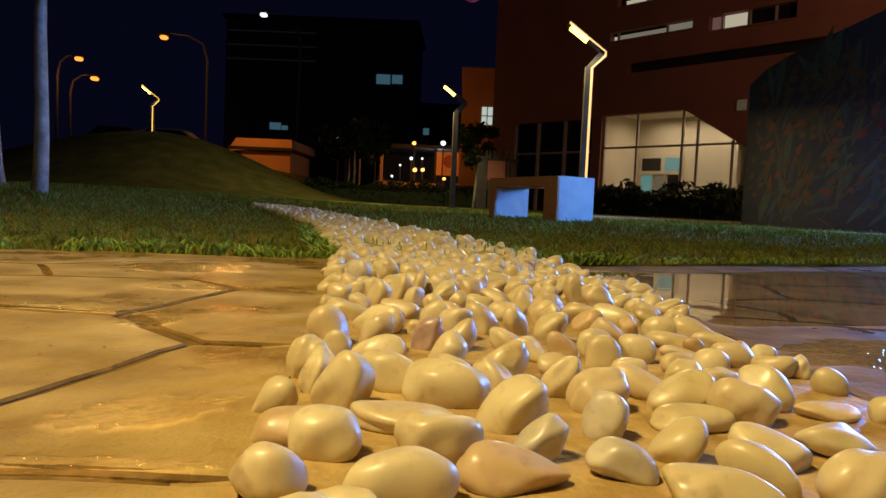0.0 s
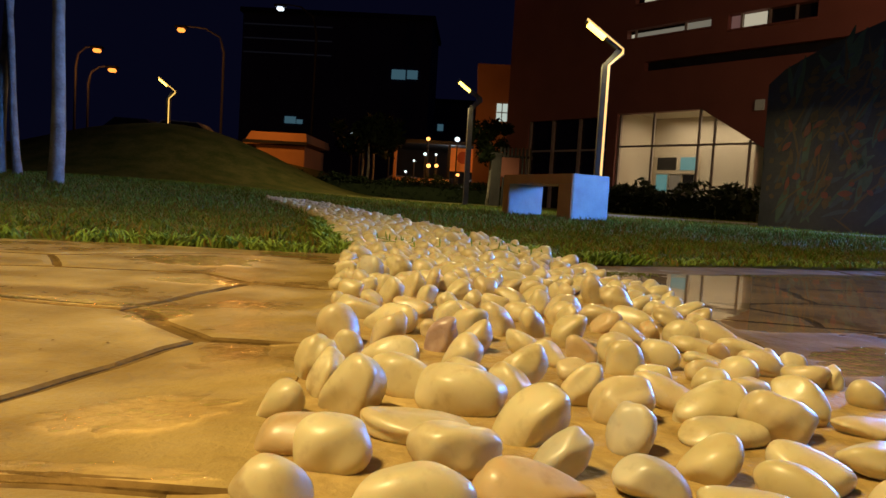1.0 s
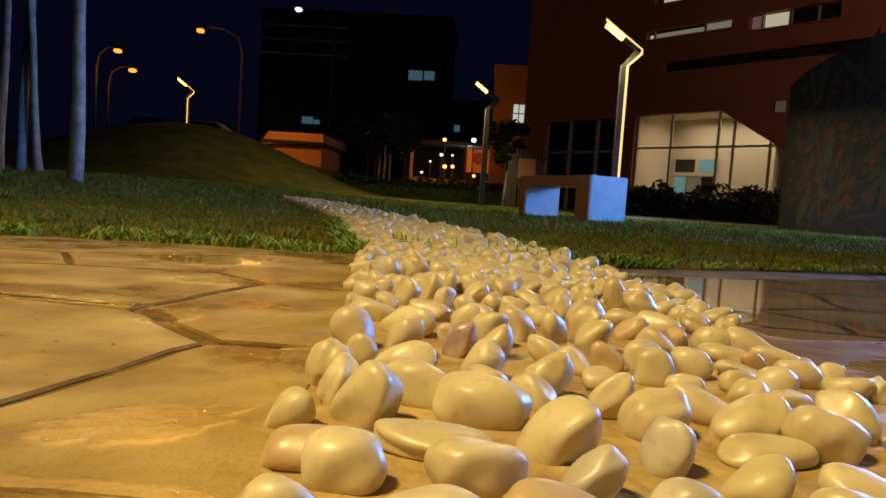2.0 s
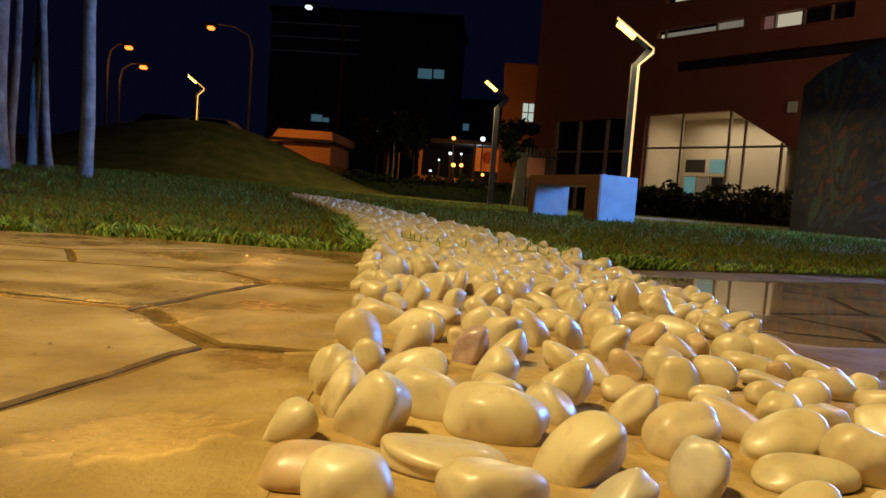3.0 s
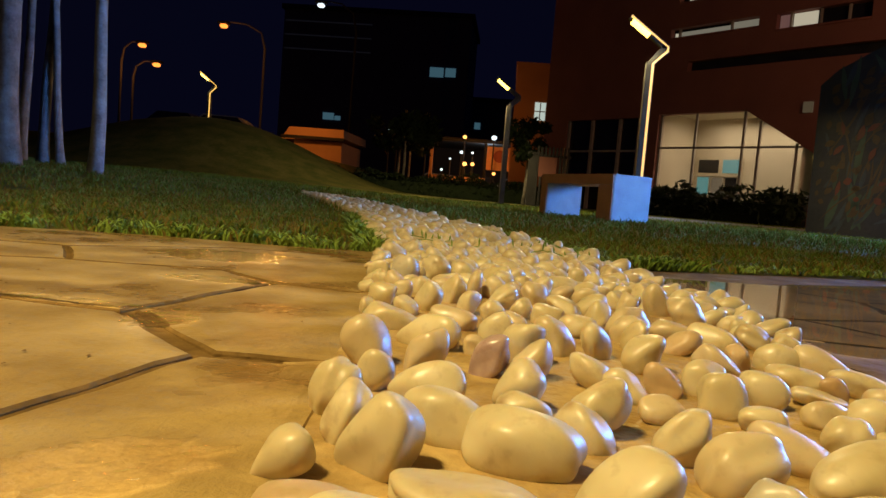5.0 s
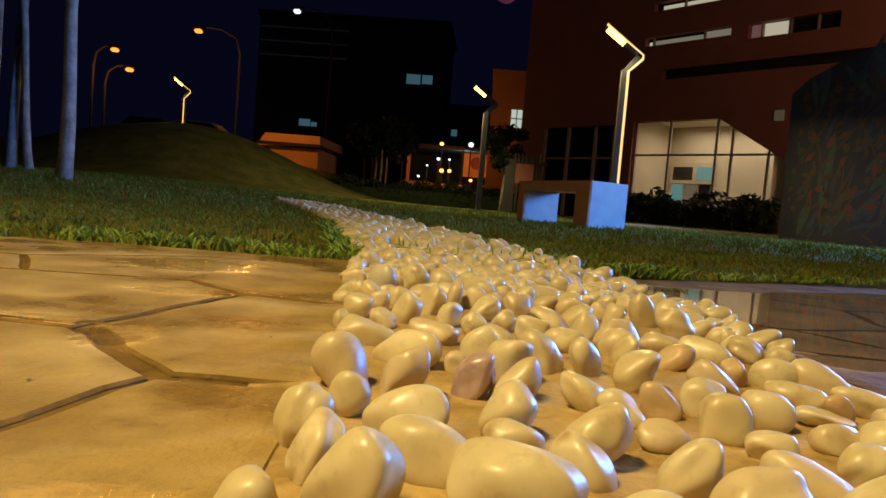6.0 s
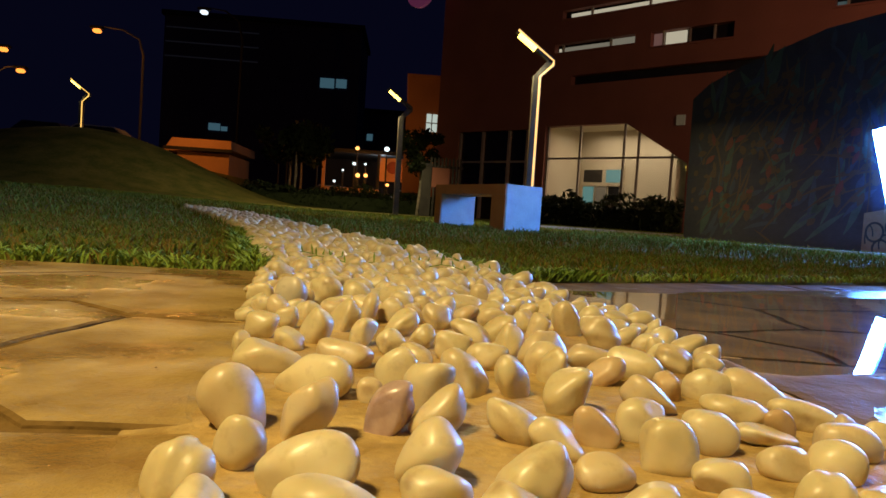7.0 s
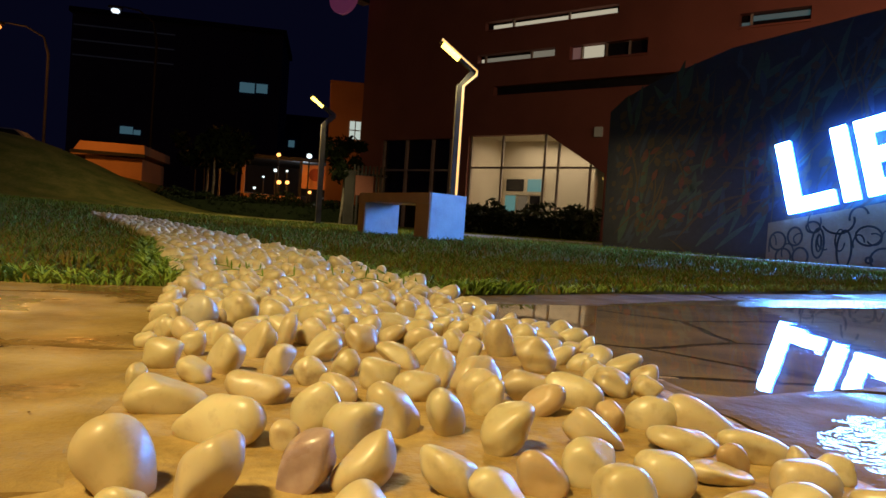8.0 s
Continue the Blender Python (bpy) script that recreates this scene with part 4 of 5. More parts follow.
# ---- painted wall with slanting lit letters ----
WU = Vector((0.54, -0.84, 0)).normalized()
side = Matrix(((WU.x, -WU.y, 0, 3.9), (WU.y, WU.x, 0, 9.5), (0, 0, 1, 0), (0, 0, 0, 1)))
mural = thing("mural_wall", label="dark painted garden wall with jungle mural", category="wall", kind="structure")
mural.matrix_world = side
M_MURAL = material("mural_paint", (0.009, 0.013, 0.026), (0.032, 0.033, 0.05), (0.5, 0.8), 5.0, 16.0, 0.3, 20.0)
part("wall_body", prism([(0.15, -0.1), (7.0, -0.1), (7.0, 3.0), (3.4, 2.74), (1.8, 2.58), (0.8, 2.30), (0.35, 2.12), (0.13, 1.95)], 0, 0.3), M_MURAL, mural)
panel_m = material("cream_relief_panel", (0.15, 0.095, 0.06), (0.22, 0.145, 0.09), (0.6, 0.8), 4.0, 30.0, 0.2, 30.0)
panel = part("relief_panel", prism([(2.38, 0.02), (7.0, 0.02), (7.0, 1.5), (2.38, 0.50)], -0.03, -0.004), panel_m, mural, "cream panel with dark drawn loops")

sign = thing("lit_sign", label="blue-white glowing capital letters climbing along the wall", category="sign")
sign.matrix_world = side @ Matrix.Translation((2.61, -0.075, 0.60)) @ Matrix.Rotation(radians(-14.5), 4, "Y")


def letter(outline):
    body = part("letter", prism(outline, 0.0, 0.06), M_HALO, sign)
    part("lit_face", prism(outline, -0.008, -0.001), M_SIGN, body, "glowing blue-white acrylic face")
    return body


LH, ST = 0.80, 0.155
letter([(0, 0), (0.50, 0), (0.50, ST), (ST, ST), (ST, LH), (0, LH)])
letter([(0.57, 0), (0.57 + ST, 0), (0.57 + ST, LH), (0.57, LH)])
x = 0.80
letter([(x, 0), (x + 0.5, 0), (x + 0.5, ST), (x + ST, ST), (x + ST, 0.33), (x + 0.45, 0.33), (x + 0.45, 0.33 + ST), (x + ST, 0.33 + ST), (x + ST, LH - ST), (x + 0.5, LH - ST), (x + 0.5, LH), (x, LH)])
# the sign goes on past the view as plain strokes
for k in range(5):
    x = 1.40 + 0.56 * k
    letter([(x, 0), (x + 0.5, 0), (x + 0.5, ST), (x + ST, ST), (x + ST, LH - ST), (x + 0.5, LH - ST), (x + 0.5, LH), (x, LH)])

# ---- trees with pale trunks ----
def tree(x, y, r, leanx, top, seed):
    g = random.Random(seed)
    z0 = lawn_z(x, y)
    t = thing("tree", (x, y, z0), label="slim pale-barked tree standing in the lawn", category="tree", group="trees on the lawn")
    pts, rad = [], []
    for k in range(15):
        f = k / 14
        pts.append((leanx * f + 0.03 * math.sin(f * 7 + seed), 0.03 * math.sin(f * 5 + 2 * seed), top * f - 0.03))
        rad.append(r * (1.25 if k == 0 else 1 - 0.5 * f) * (1 + 0.06 * g.uniform(-1, 1)))
    part("trunk", tube(pts, rad, 14), M_BARK, t, smooth=True)
    verts, faces = [], []
    for _ in range(1300):
        a, b, c = g.gauss(0, 0.7), g.gauss(0, 0.7), g.gauss(0, 0.5)
        p = Vector((leanx + a, b, top + 0.3 + c))
        n = len(verts)
        u = Vector((g.uniform(-1, 1), g.uniform(-1, 1), g.uniform(-1, 1))).normalized() * 0.09
        w = u.cross(Vector((g.uniform(-1, 1), g.uniform(-1, 1), 1))).normalized() * 0.03
        verts += [p - u, p + w, p + u, p - w]
        faces.append((n, n + 1, n + 2, n + 3))
    raw("crown", verts, faces, M_LEAF, t)
    for k in range(5):
        a = g.uniform(0, 6.28)
        part("limb", tube([(leanx * 0.8, 0, top * 0.8), (leanx + 0.4 * math.cos(a), 0.4 * math.sin(a), top + 0.1), (leanx + 0.8 * math.cos(a), 0.8 * math.sin(a), top + 0.5)], [r * 0.4, r * 0.25, r * 0.1], 7), M_BARK, t, smooth=True)


tree(-3.47, 6.0, 0.062, 0.18, 3.6, 1)
tree(-4.27, 6.0, 0.10, 0.10, 3.9, 2)
tree(-5.36, 8.0, 0.065, 0.1, 3.8, 3)
tree(-5.13, 8.0, 0.05, -0.3, 3.6, 4)
tree(-5.75, 8.2, 0.06, 0.0, 3.8, 5)


# ---- street lamps far off ----
def street_lamp(x, y, head, hz, mat, z0=0.5, light=0, dark=False):
    """A mast with a curved arm; light: the watts it throws on its own mast and the road; dark: near-black mast, unlit
    by its colour.
    """
    t = thing("street_lamp", (x, y, z0), label="tall lamp mast with glowing head on a curved arm", category="street lamp", group="street lamps")
    k = head - x
    top = hz - z0
    part("pole", tube([(0, 0, 0), (0, 0, top * 0.85), (k * 0.1, 0, top * 0.95), (k * 0.45, 0, top * 1.0), (k * 0.85, 0, top * 1.01)], [0.12, 0.085, 0.06, 0.05, 0.04], 8), M_FARUNLIT if dark else M_POLE, t, smooth=True)
    part("lamp_head", box(k - 0.4, k + 0.4, -0.2, 0.2, top - 0.06, top + 0.1, 0.04), M_FARUNLIT, t)
    part("lamp_glass", box(k - 0.22, k + 0.22, -0.2, 0.2, top - 0.30, top - 0.065, 0.06), mat, t)
    if light:
        point_light("orange_light", (head, y - 1.2, hz - 1.6), light, SODIUM, 0.3)


M_POLE = material("galvanised_pole", (0.10, 0.09, 0.08), (0.15, 0.14, 0.13), (0.5, 0.7), 3.0, 30.0, 0.0)
street_lamp(-16.8, 45, -19.7, 10.65, M_SODIUM, light=60)
street_lamp(-26.7, 45, -25.3, 9.05, M_SODIUM, light=50)
street_lamp(-26.1, 45.5, -24.5, 7.9, M_SODIUM)
street_lamp(-11.0, 46, -13.5, 12.6, M_WHITE_LAMP, dark=True)

# mast and light added out of view to brighten the red facade
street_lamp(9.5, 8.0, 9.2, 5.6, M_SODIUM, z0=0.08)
point_light("orange_light", (9.1, 8.0, 5.2), 560, (1.0, 0.50, 0.28), 0.2)

# ---- background: hedge, booth, low buildings, towers ----
def leafy(name, x0, x1, y0, y1, z0, z1, count, size, seed, label, category, mat=None):
    g = random.Random(seed)
    t = thing(name, ((x0 + x1) / 2, (y0 + y1) / 2, z0), label=label, category=category)
    verts, faces = [], []
    cx, cy = (x0 + x1) / 2, (y0 + y1) / 2
    for _ in range(count):
        x, y = g.uniform(x0, x1), g.uniform(y0, y1)
        hgt = (z1 - z0) * (0.72 + 0.35 * noise.noise((x * 1.7, y, seed)))
        z = hgt * g.uniform(0, 1) ** 0.6
        p = Vector((x - cx, y - cy, z))
        n = len(verts)
        u = Vector((g.uniform(-1, 1), g.uniform(-1, 1), g.uniform(-0.2, 1))).normalized() * size
        w = u.cross(Vector((g.uniform(-1, 1), g.uniform(-1, 1), 0.3))).normalized() * size * 0.33
        verts += [p - u, p + w - u * 0.1, p + u, p - w - u * 0.1]
        faces.append((n, n + 1, n + 2, n + 3))
    raw("foliage", verts, faces, mat or M_LEAF, t)
    # filler box in the unlit leaf colour, for the shade inside the bush
    part("dark_core", box(x0 - cx + 0.1, x1 - cx - 0.1, y0 - cy + 0.05, y1 - cy - 0.05, -0.05, (z1 - z0) * 0.5), M_LEAF_UNLIT, t)
    return t


leafy("hedge", -9.0, 1.6, 19.6, 20.4, 0.15, 1.02, 11000, 0.07, 1, "dark clipped hedge along the car park", "hedge", M_LEAF_UNLIT)
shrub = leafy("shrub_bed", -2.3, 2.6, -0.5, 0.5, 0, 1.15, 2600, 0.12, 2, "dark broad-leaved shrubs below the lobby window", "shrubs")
shrub.matrix_world = front @ Matrix.Translation((1.55, -1.5, 0.08))

booth = thing("slatted_screen", (1.15, 18.0, 0.19), label="dark slatted screen beside the building", category="screen")
for k in range(9):
    part("slat", box(-0.36 + 0.095 * k, -0.31 + 0.095 * k, -0.04, 0.04, 0, 1.52 - 0.02 * (k % 2)), M_DARK, booth)
part("rail", box(-0.4, 0.5, 0.041, 0.08, 1.25, 1.32), M_DARK, booth)
part("panel", box(-0.3, 0.15, -0.09, -0.045, 0.75, 1.25), M_BRICKRED, booth)
post = thing("gate_pier", (0.72, 18.1, 0.19), label="dark square gate pier", category="pier")
part("pier_shaft", box(-0.13, 0.13, -0.13, 0.13, 0, 1.3, 0.01), M_DARK, post)
part("pier_cap", box(-0.16, 0.16, -0.16, 0.16, 1.3, 1.36, 0.01), M_DARK, post)


def small_tree(x, y, z0, h, spread, count, seed, size=0.10):
    g = random.Random(seed)
    t = thing("garden_tree", (x, y, z0), label="small dark leafy tree", category="tree", group="dark trees behind the lawn")
    part("trunk", tube([(0, 0, -0.05), (0.04, 0, h * 0.4), (0, 0, h * 0.8)], [0.06, 0.045, 0.02], 8), M_BARK, t, smooth=True)
    verts, faces = [], []
    blobs = [(g.gauss(0, spread * 0.5), g.gauss(0, spread * 0.4), h * g.uniform(0.62, 1.0), spread * g.uniform(0.25, 0.5)) for _ in range(9)]
    for _ in range(count):
        bx, by, bz, br = g.choice(blobs)
        d = Vector((g.gauss(0, 1), g.gauss(0, 1), g.gauss(0, 0.8))).normalized() * br * g.uniform(0.4, 1.05)
        p = Vector((bx, by, bz)) + d
        n = len(verts)
        u = Vector((g.uniform(-1, 1), g.uniform(-1, 1), g.uniform(-1, 1))).normalized() * size
        w = u.cross(Vector((g.uniform(-1, 1), g.uniform(-1, 1), 0.3))).normalized() * size * 0.4
        verts += [p - u, p + w, p + u, p - w]
        faces.append((n, n + 1, n + 2, n + 3))
    raw("crown", verts, faces, M_LEAF_UNLIT, t)


small_tree(0.55, 18.6, 0.2, 2.1, 0.6, 900, 5)
small_tree(-3.6, 24, 0.3, 2.6, 1.1, 900, 6, 0.14)
small_tree(-4.3, 27, 0.3, 3.0, 1.0, 900, 7, 0.14)
small_tree(-5.4, 37, 0.4, 4.0, 1.5, 900, 8, 0.2)

# orange-lit annex beyond the red building
annex = thing("orange_annex", (1.6, 30, 0.3), label="orange-lit rendered block with one lit window", category="building")
part("wall", box(-1.6, 6, 0, 6, -0.3, 5.8), M_ORANGELIT, annex)
part("parapet", box(-1.65, 6.05, -0.05, 6.05, 5.8, 5.95), M_ORANGELIT, annex)
aw = part("window", box(-0.72, -0.26, -0.03, -0.002, 3.55, 4.3), glow("cool_lit_window", (0.8, 0.95, 0.85), 0.55), annex)
part("frame", box(-0.51, -0.47, -0.05, -0.031, 3.55, 4.3), M_FRAME, aw)
part("frame", box(-0.72, -0.26, -0.05, -0.031, 3.9, 3.94), M_FRAME, aw)
# orange source without a fixture, added to light the annex
point_light("orange_light", (-1.5, 26.5, 3.2), 85, SODIUM, 0.3)

M_SIGNRED = material("dark_red_sign", (0.16, 0.03, 0.02), (0.22, 0.045, 0.03), (0.5, 0.7), 4.0, 30.0, 0.0)
M_TOWERWIN = glow("tower_window", (0.25, 0.60, 0.80), 0.13)
# car park front: posts, fascia, cars and lamps behind it
shed = thing("car_park_shelter", (-1.7, 40, 0.35), label="open car-park shelter with orange-lit frame", category="shelter")
# lit and unlit parts of the frame are set apart by orange and near-black
part("fascia", box(-3.0, 3.0, 0.02, 0.3, 3.25, 3.45), M_FARUNLIT, shed)
part("plinth", box(-2.95, 0.3, 0, 0.2, 0.98, 1.25), M_ORANGELIT, shed, "orange-lit low wall")
part("post", box(-2.97, -2.8, 0, 0.2, 0, 3.1), M_ORANGELIT, shed, "orange-lit post")
part("post", box(0.15, 0.3, 0.21, 0.4, 0, 3.25), M_FARUNLIT, shed)
board = part("board", box(0.31, 1.75, 0.05, 0.2, 1.75, 3.1), M_ORANGELIT, shed, "dim orange board with a dark red oval")
part("oval", tube([(1.05, 0.04, 2.55), (1.05, 0.02, 2.55)], 0.36, 20), M_SIGNRED, board)
part("roof", box(-3.4, 3.2, 0.3, 6, 3.3, 3.5), M_FARUNLIT, shed)
part("back_wall", box(-3.4, 3.2, 6, 6.2, 0, 3.3), M_FARUNLIT, shed)
part("side_wall", box(1.85, 3.15, -0.3, 0.0, 0, 2.75), M_ORANGELIT, shed, "orange-lit end wall")
part("coping", box(1.80, 3.20, -0.34, 0.019, 2.752, 2.84), M_ORANGELIT, shed)
point_light("orange_light", (-2.3, 38.0, 2.6), 170, SODIUM, 0.2)
point_light("orange_light", (0.9, 38.4, 2.5), 45, SODIUM, 0.15)
point_light("shelter_light", (-1.3, 40.9, 3.4), 60, (0.75, 0.9, 1.0), 0.15)


def small_light(x, y, z, r, mat, label):
    z0 = lawn_z(x, y)
    z -= z0
    t = thing("distant_lamp", (x, y, z0), label=label, category="lamp", group="distant lamps")
    part("post", tube([(0, r, -0.1), (0, r, z + r)], 0.04, 6), M_FARUNLIT, t)
    part("bulb", tube([(0, 0, z - r * 0.6), (0, 0, z - r * 0.3), (0, 0, z + r * 0.3), (0, 0, z + r * 0.6)], [r * 0.35, r * 0.7, r * 0.7, r * 0.35], 10), mat, t, smooth=True)
    part("bracket", box(-r * 0.3, r * 0.3, 0, r * 1.1, z + r * 0.6, z + r * 1.0), M_DARK, t)


M_L_WARM = glow("far_warm_bulb", (1.0, 0.42, 0.10), 3.0)
M_L_COLD = glow("far_cold_bulb", (0.75, 0.95, 1.0), 2.0)

# house with an orange roof beyond the mound
house = thing("orange_house", (-11.9, 40, 0.6), label="low house with orange-lit sloping roof", category="house")
part("wall", box(-0.9, 2.0, 0, 5, 0, 2.4), M_ORANGELIT, house)
part("roof", prism([(-1.5, 2.35), (2.25, 2.6), (2.2, 3.1), (-1.0, 3.1)], -0.6, 5.4), M_ORANGELIT, house)
part("fascia", box(-1.45, 2.3, -0.68, -0.605, 2.45, 2.62), M_FARUNLIT, house, "dark fascia board")
# added orange source, no lamp built here, for the house roof
point_light("orange_light", (-11.8, 35.5, 4.4), 420, SODIUM, 0.2)

# bands glow by themselves to show faintly on the dark tower front
M_TOWERLINE = glow("faint_band_glow", (0.20, 0.26, 0.40), 0.012)


M_TOWER = material("far_tower_wall", (0.035, 0.045, 0.10), (0.06, 0.07, 0.14), (0.8, 0.9), 0.3, 4.0, 0.0)


def tower(x, y, w, h, lines, lights, label):
    t = thing("tower_block", (x, y, 0), label=label, category="building", group="dark tower blocks")
    part("wall", box(-w / 2, w / 2, 0, 12, 0, h), M_TOWER, t)
    part("roof", box(-w / 2 - 0.3, w / 2 + 0.3, -0.3, 12.3, h, h + 0.5), M_FARUNLIT, t)
    for z in lines:
        part("floor_band", box(-w / 2 + 0.2, -0.5, -0.12, -0.01, z, z + 0.14), M_TOWERLINE, t)
    for a, z, ww, hh in lights:
        part("window", box(a, a + ww, -0.1, -0.01, z, z + hh), M_TOWERWIN, t)


tower(-17, 80, 22, 21, [19.6, 18.0, 16.4], [(6.6, 14.2, 1.6, 1.1), (8.4, 14.3, 1.2, 1.0), (-5.6, 8.5, 1.3, 0.8), (-4.2, 8.5, 0.7, 0.5)], "dark far tower with faint floor lines and few lit windows")
tower(-2.5, 95, 9, 14, [], [(-3.2, 10.2, 0.8, 0.9)], "dark far block behind the car park")
for x, z, r, m, lab in ((-2.6, 2.31, 0.17, M_L_WARM, "warm orange lamp far off"), (-2.15, 2.33, 0.15, M_L_WARM, "warm orange lamp far off"), (0.98, 1.32, 0.17, M_L_COLD, "small white lamp far off"),
                        (-7.07, 3.88, 0.12, M_L_COLD, "small white lamp far off"), (-1.04, 3.9, 0.2, M_L_COLD, "small white lamp far off"), (-2.7, 3.83, 0.16, M_L_WARM, "warm orange lamp far off"),
                        (-2.83, 2.96, 0.13, M_L_COLD, "small white lamp far off"), (0.21, 2.19, 0.14, M_L_WARM, "warm orange lamp far off"), (-3.9, 1.9, 0.1, M_L_COLD, "small white lamp far off"), (-6.6, 3.8, 0.1, M_L_COLD, "small white lamp far off"), (-2.2, 2.97, 0.09, M_L_COLD, "small white lamp far off"), (-3.45, 2.55, 0.08, M_L_COLD, "small white lamp far off"), (-0.9, 1.88, 0.13, M_L_WARM, "warm orange lamp far off"), (0.78, 2.33, 0.15, M_L_WARM, "warm orange lamp far off"), (-4.9, 3.8, 0.08, M_L_COLD, "small white lamp far off")):
    small_light(x, 39.6, z, r, m, lab)


def parked_car(x, y, z, turn, mat, label):
    t = thing("car", (x, y, z), turn, label, "car", "cars parked behind the mound")
    part("body", prism([(-2.1, 0.25), (2.1, 0.25), (2.15, 0.7), (1.2, 0.86), (-1.9, 0.9), (-2.1, 0.7)], -0.82, 0.82), mat, t)
    part("cabin", prism([(1.1, 0.86), (0.45, 1.38), (-1.1, 1.42), (-1.8, 0.9)], -0.72, 0.72), mat, t)
    part("windscreen", prism([(1.02, 0.93), (0.47, 1.33), (-1.05, 1.36), (-1.62, 0.95)], -0.73, -0.722), M_DARKGLASS, t)
    for a in (-1.3, 1.3):
        for b in (-0.86, 0.68):
            bm = tube([(a, b, 0.32), (a, b + 0.18, 0.32)], 0.32, 14)
            part("wheel", bm, M_DARK, t)


M_CAR = material("silver_car_paint", (0.30, 0.32, 0.35), (0.40, 0.42, 0.45), (0.15, 0.25), 2.0, 20.0, 0.0, metal=0.5)
M_CARD = material("dark_car_paint", (0.03, 0.035, 0.05), (0.05, 0.055, 0.07), (0.15, 0.25), 2.0, 20.0, 0.0, metal=0.5)
for k, (x, m, lab) in enumerate(((-15.2, M_CARD, "dark parked car behind the mound"), (-13.0, M_CAR, "silver parked car behind the mound"))):
    parked_car(x, 31.5, lawn_z(x, 31.5), 8 * k - 6, m, lab)

for k, x in enumerate((-3.9, -1.6, 0.9)):
    parked_car(x, 43.0, 0.35, 4 * k - 5, (M_CAR, M_CARD, M_CAR)[k], ("silver car parked under the shelter", "dark car parked under the shelter", "silver car parked under the shelter")[k])

# mural: painted leaves, stalks and blossoms
g = random.Random(4)
M_M1 = material("mural_leaf_green", (0.02, 0.045, 0.04), (0.05, 0.085, 0.07), (0.5, 0.7), 8.0, 40.0, 0.0)
M_M4 = material("mural_leaf_blue", (0.016, 0.026, 0.05), (0.04, 0.055, 0.085), (0.5, 0.7), 8.0, 40.0, 0.0)
M_M2 = material("mural_ochre", (0.045, 0.027, 0.016), (0.08, 0.046, 0.027), (0.5, 0.7), 8.0, 40.0, 0.0)
M_M3 = material("mural_red", (0.09, 0.020, 0.016), (0.14, 0.034, 0.028), (0.5, 0.7), 8.0, 40.0, 0.0)


def painted(name, mat, count, zone, long, wide, depth, seed):
    g = random.Random(seed)
    x0, x1, z0, z1 = zone
    verts, faces = [], []
    for _ in range(count):
        x, z = g.uniform(x0, x1), g.uniform(z0, z1)
        if z > 1.9 + 0.30 * x - 0.1:
            continue
        a = g.gauss(1.1, 0.5)
        L, w = long * g.uniform(0.5, 1.3), wide * g.uniform(0.6, 1.2)
        bend = g.uniform(-0.3, 0.3)
        n = len(verts)
        steps = 7
        for k in range(steps + 1):
            f = k / steps
            hw = w * math.sin(math.pi * min(0.97, max(0.03, f))) ** 0.8 / 2
            cx, cz = x + math.cos(a + bend * f) * L * f, z + math.sin(a + bend * f) * L * f
            nx_, nz_ = -math.sin(a + bend * f), math.cos(a + bend * f)
            verts += [(cx + nx_ * hw, depth, cz + nz_ * hw), (cx - nx_ * hw, depth, cz - nz_ * hw)]
        for k in range(steps):
            faces.append((n + 2 * k, n + 2 * k + 1, n + 2 * k + 3, n + 2 * k + 2))
    return tagged(raw(name, verts, faces, mat, mural), kind="stuff")


painted("painted_leaf", M_M1, 150, (0.22, 6.2, 0.1, 2.4), 0.55, 0.10, -0.0015, 1)
painted("painted_leaf", M_M4, 120, (0.22, 6.2, 0.1, 2.4), 0.40, 0.07, -0.0025, 7)
painted("painted_stalk", M_M2, 80, (0.3, 3.4, 0.2, 2.0), 0.75, 0.030, -0.0035, 2)
painted("painted_blossom", M_M2, 170, (0.22, 2.9, 0.3, 2.2), 0.12, 0.08, -0.005, 3)
painted("painted_blossom", M_M3, 24, (0.4, 2.3, 0.4, 1.4), 0.14, 0.08, -0.0065, 5)


# loops drawn on the cream panel
def loop(cx, cz, rx, rz, start=0.0, sweep=2 * math.pi, thick=0.022):
    bm = bmesh.new()
    n = 22
    prev = None
    for k in range(n + 1):
        a = start + sweep * k / n
        row = [bm.verts.new((cx + (rx + o) * math.cos(a), -0.034, cz + (rz + o) * math.sin(a))) for o in (-thick / 2, thick / 2)]
        if prev:
            bm.faces.new((prev[0], prev[1], row[1], row[0]))
        prev = row
    part("drawn_loop", bm, M_DARK, panel)


for cx, cz, rx, rz in ((2.50, 0.30, 0.085, 0.10), (2.68, 0.36, 0.075, 0.10), (2.57, 0.13, 0.08, 0.09), (2.75, 0.14, 0.08, 0.10), (2.92, 0.30, 0.06, 0.16), (2.93, 0.30, 0.025, 0.09),
                       (2.86, 0.47, 0.07, 0.06), (3.18, 0.25, 0.07, 0.20), (3.40, 0.40, 0.12, 0.10), (3.55, 0.16, 0.12, 0.12), (3.42, 0.15, 0.03, 0.03), (3.8, 0.35, 0.12, 0.18), (4.1, 0.3, 0.1, 0.2)):
    loop(cx, cz, rx, rz)
gg = random.Random(9)
for k in range(16):
    loop(2.45 + 0.14 * k + gg.uniform(-0.03, 0.03), 0.12 + gg.uniform(0, 0.34) + 0.03 * k, gg.uniform(0.03, 0.09), gg.uniform(0.05, 0.13), gg.uniform(0, 6), gg.uniform(2.4, 5.2), 0.016)
loop(3.1, 0.55, 0.16, 0.14, 3.6, 3.0)
loop(3.3, 0.58, 0.09, 0.12, 0.4, 3.0)


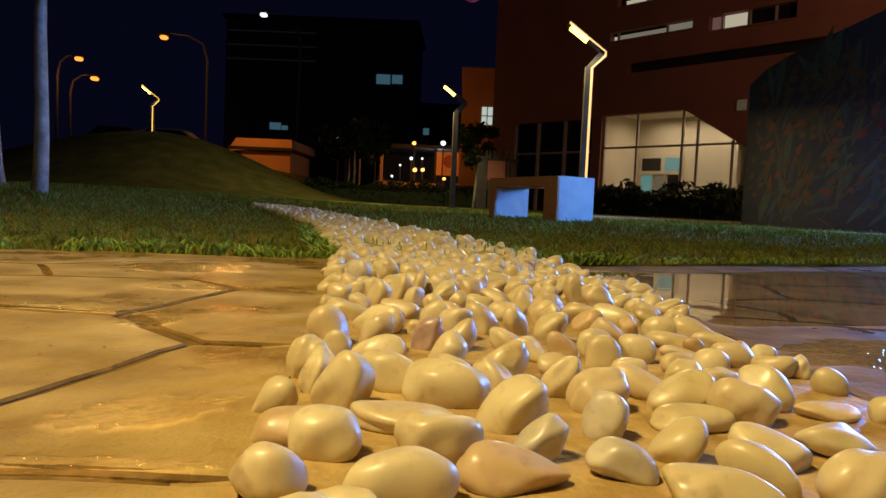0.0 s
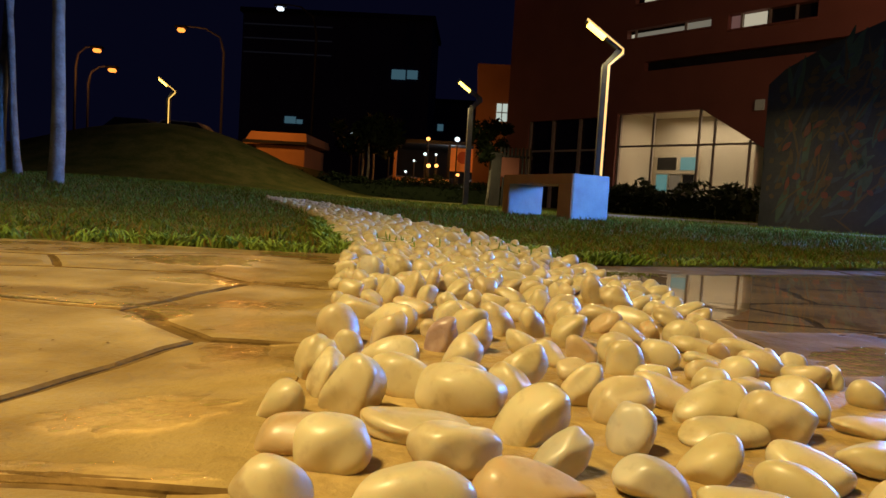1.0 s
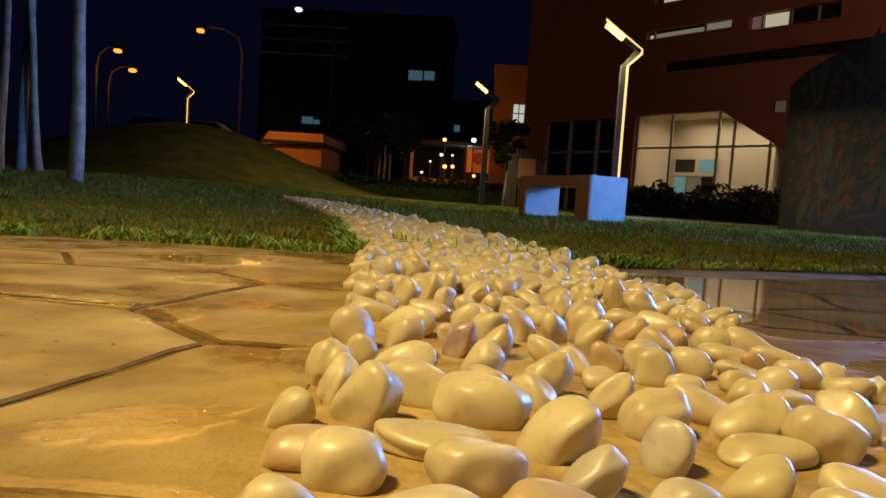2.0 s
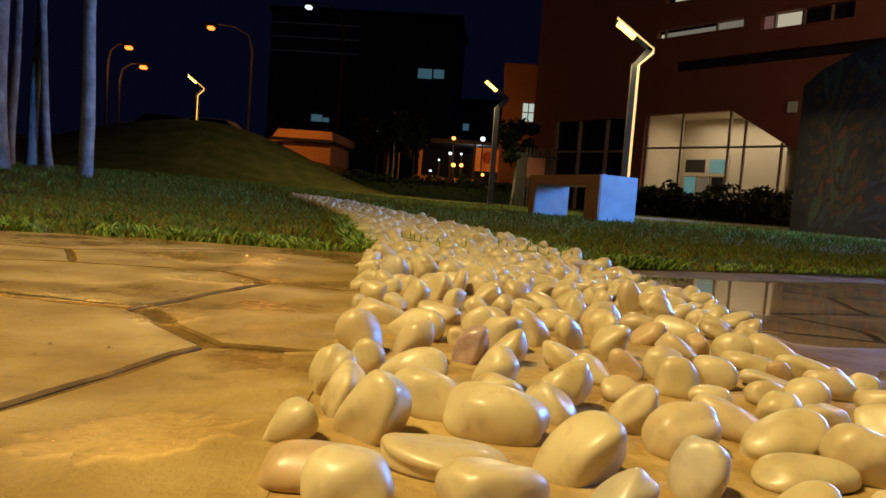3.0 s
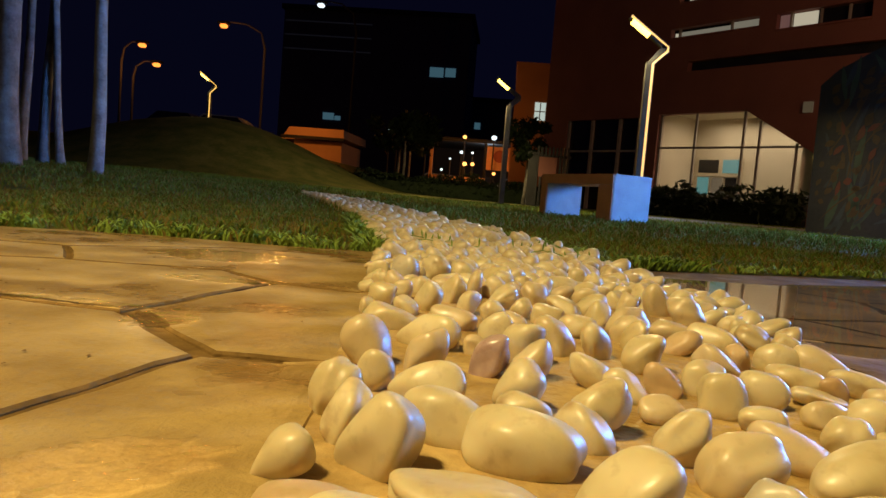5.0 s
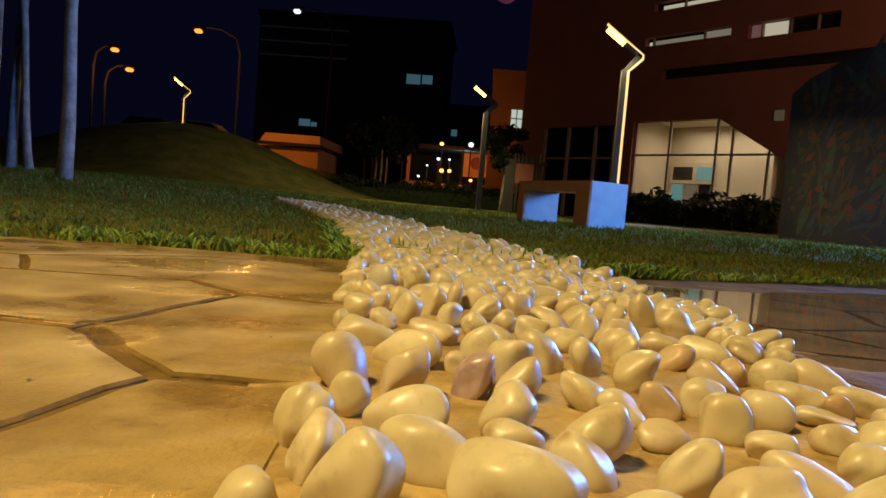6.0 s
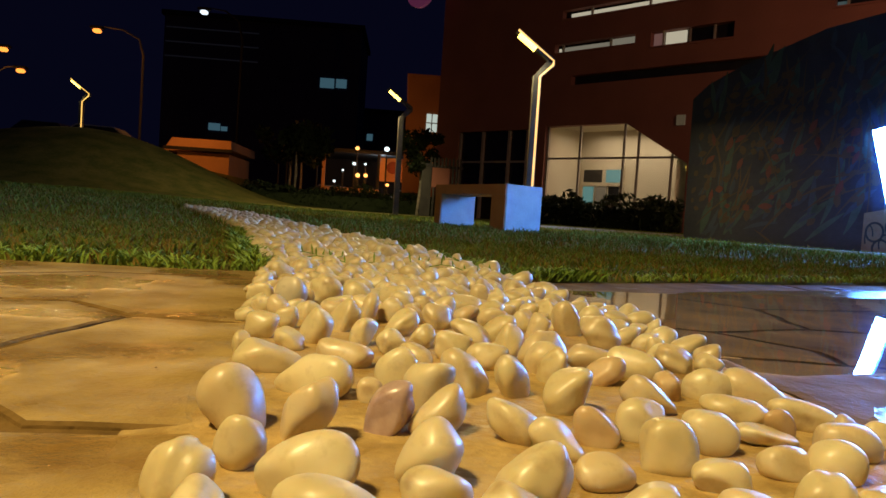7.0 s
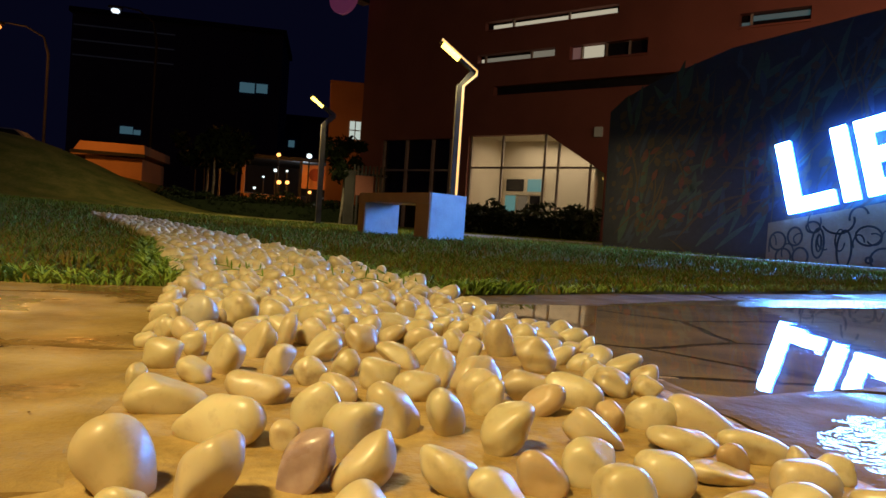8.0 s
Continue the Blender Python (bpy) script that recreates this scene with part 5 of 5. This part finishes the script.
# pale wet walkways by the painted wall and the lobby
path = part("walkway", box(0.2, 7.0, -0.95, -0.02, 0.02, 0.085, 0.01), material("pale_wet_concrete", (0.30, 0.29, 0.27), (0.46, 0.45, 0.42), (0.12, 0.4), 3.0, 40.0, 0.2, 30.0))
path.matrix_world = side
tagged(path, "pale wet concrete walkway along the painted wall", "walkway", kind="structure")
path2 = part("walkway", box(1.9, 4.6, 10.4, 11.6, 0.0, lawn_z(3, 11) + 0.03, 0.01), M_CONC)
tagged(path2, "pale concrete walkway before the lobby", "walkway", kind="structure")

# round purple-red sign high on the building's corner
rs = part("round_sign", tube([(-5.75, -0.95, 7.85), (-5.75, -0.80, 7.85)], 0.62, 28), glow("magenta_sign_glow", (0.55, 0.10, 0.30), 0.12), hall, "dim purple-red round sign")
part("bracket", box(-5.80, -5.39, -0.79, 0.1, 7.80, 7.90), M_DARK, rs)

# crumbs of leaf and grit lying on the paving
g = random.Random(31)
verts, faces = [], []
for _ in range(150):
    x, y = g.uniform(-1.3, 0.1), g.uniform(0.35, 1.6)
    if g.random() < 0.3:
        x, y = g.uniform(0.65, 2.0), g.uniform(0.9, 2.0)
    if y > lawn_edge(x) - 0.03 or x > strip_edges(y)[0] - 0.012 and x < strip_edges(y)[1] + 0.012:
        continue
    r = g.uniform(0.0006, 0.0020) * (1.2 if g.random() < 0.1 else 1)
    a = g.uniform(0, 6.28)
    n = len(verts)
    for k in range(4):
        q = a + k * math.pi / 2
        e = r * (1.7 if k % 2 else 0.8)
        verts.append((x + e * math.cos(q), y + e * math.sin(q), 0.0014 + 0.0004 * g.random()))
    verts.append((x, y, 0.0019 + r * 0.15))
    faces += [(n, n + 1, n + 4), (n + 1, n + 2, n + 4), (n + 2, n + 3, n + 4), (n + 3, n, n + 4)]
tagged(raw("leaf_crumb", verts, faces, M_GROUT), "dark crumbs of leaf scattered over the paving", "debris", kind="stuff")

# grass runners that creep over the pebbles where the strip enters the lawn
for x0, y0, dx in ((0.02, 1.84, 0.16), (0.30, 1.80, 0.13), (-0.02, 1.96, 0.12), (0.36, 1.93, -0.10)):
    g = random.Random(int(100 * (x0 + y0)))
    t = thing("grass_runner", (x0, y0, 0.02), label="thin green grass runner creeping over the pebbles", category="grass runner", group="grass runners")
    pts = [(dx * k / 5, 0.012 * math.sin(k), 0.006 + 0.006 * math.sin(1.3 * k)) for k in range(6)]
    part("stem", tube(pts, 0.0011, 6), M_GRASS_EDGE, t, smooth=True)
    for k in range(1, 6):
        a = g.uniform(-1, 1)
        bm = bmesh.new()
        px, py, pz = pts[k]
        u = Vector((0.3 * g.uniform(-1, 1), 0.4 * a, 1)).normalized() * g.uniform(0.014, 0.026)
        w = Vector((0.0022, 0.0006, 0))
        vs = [bm.verts.new(Vector((px, py, pz)) + c) for c in (-w * 0.5, w * 0.5, u * 0.5 + w, u, u * 0.5 - w)]
        bm.faces.new(vs)
        part("leaf", bm, M_GRASS_EDGE, t)
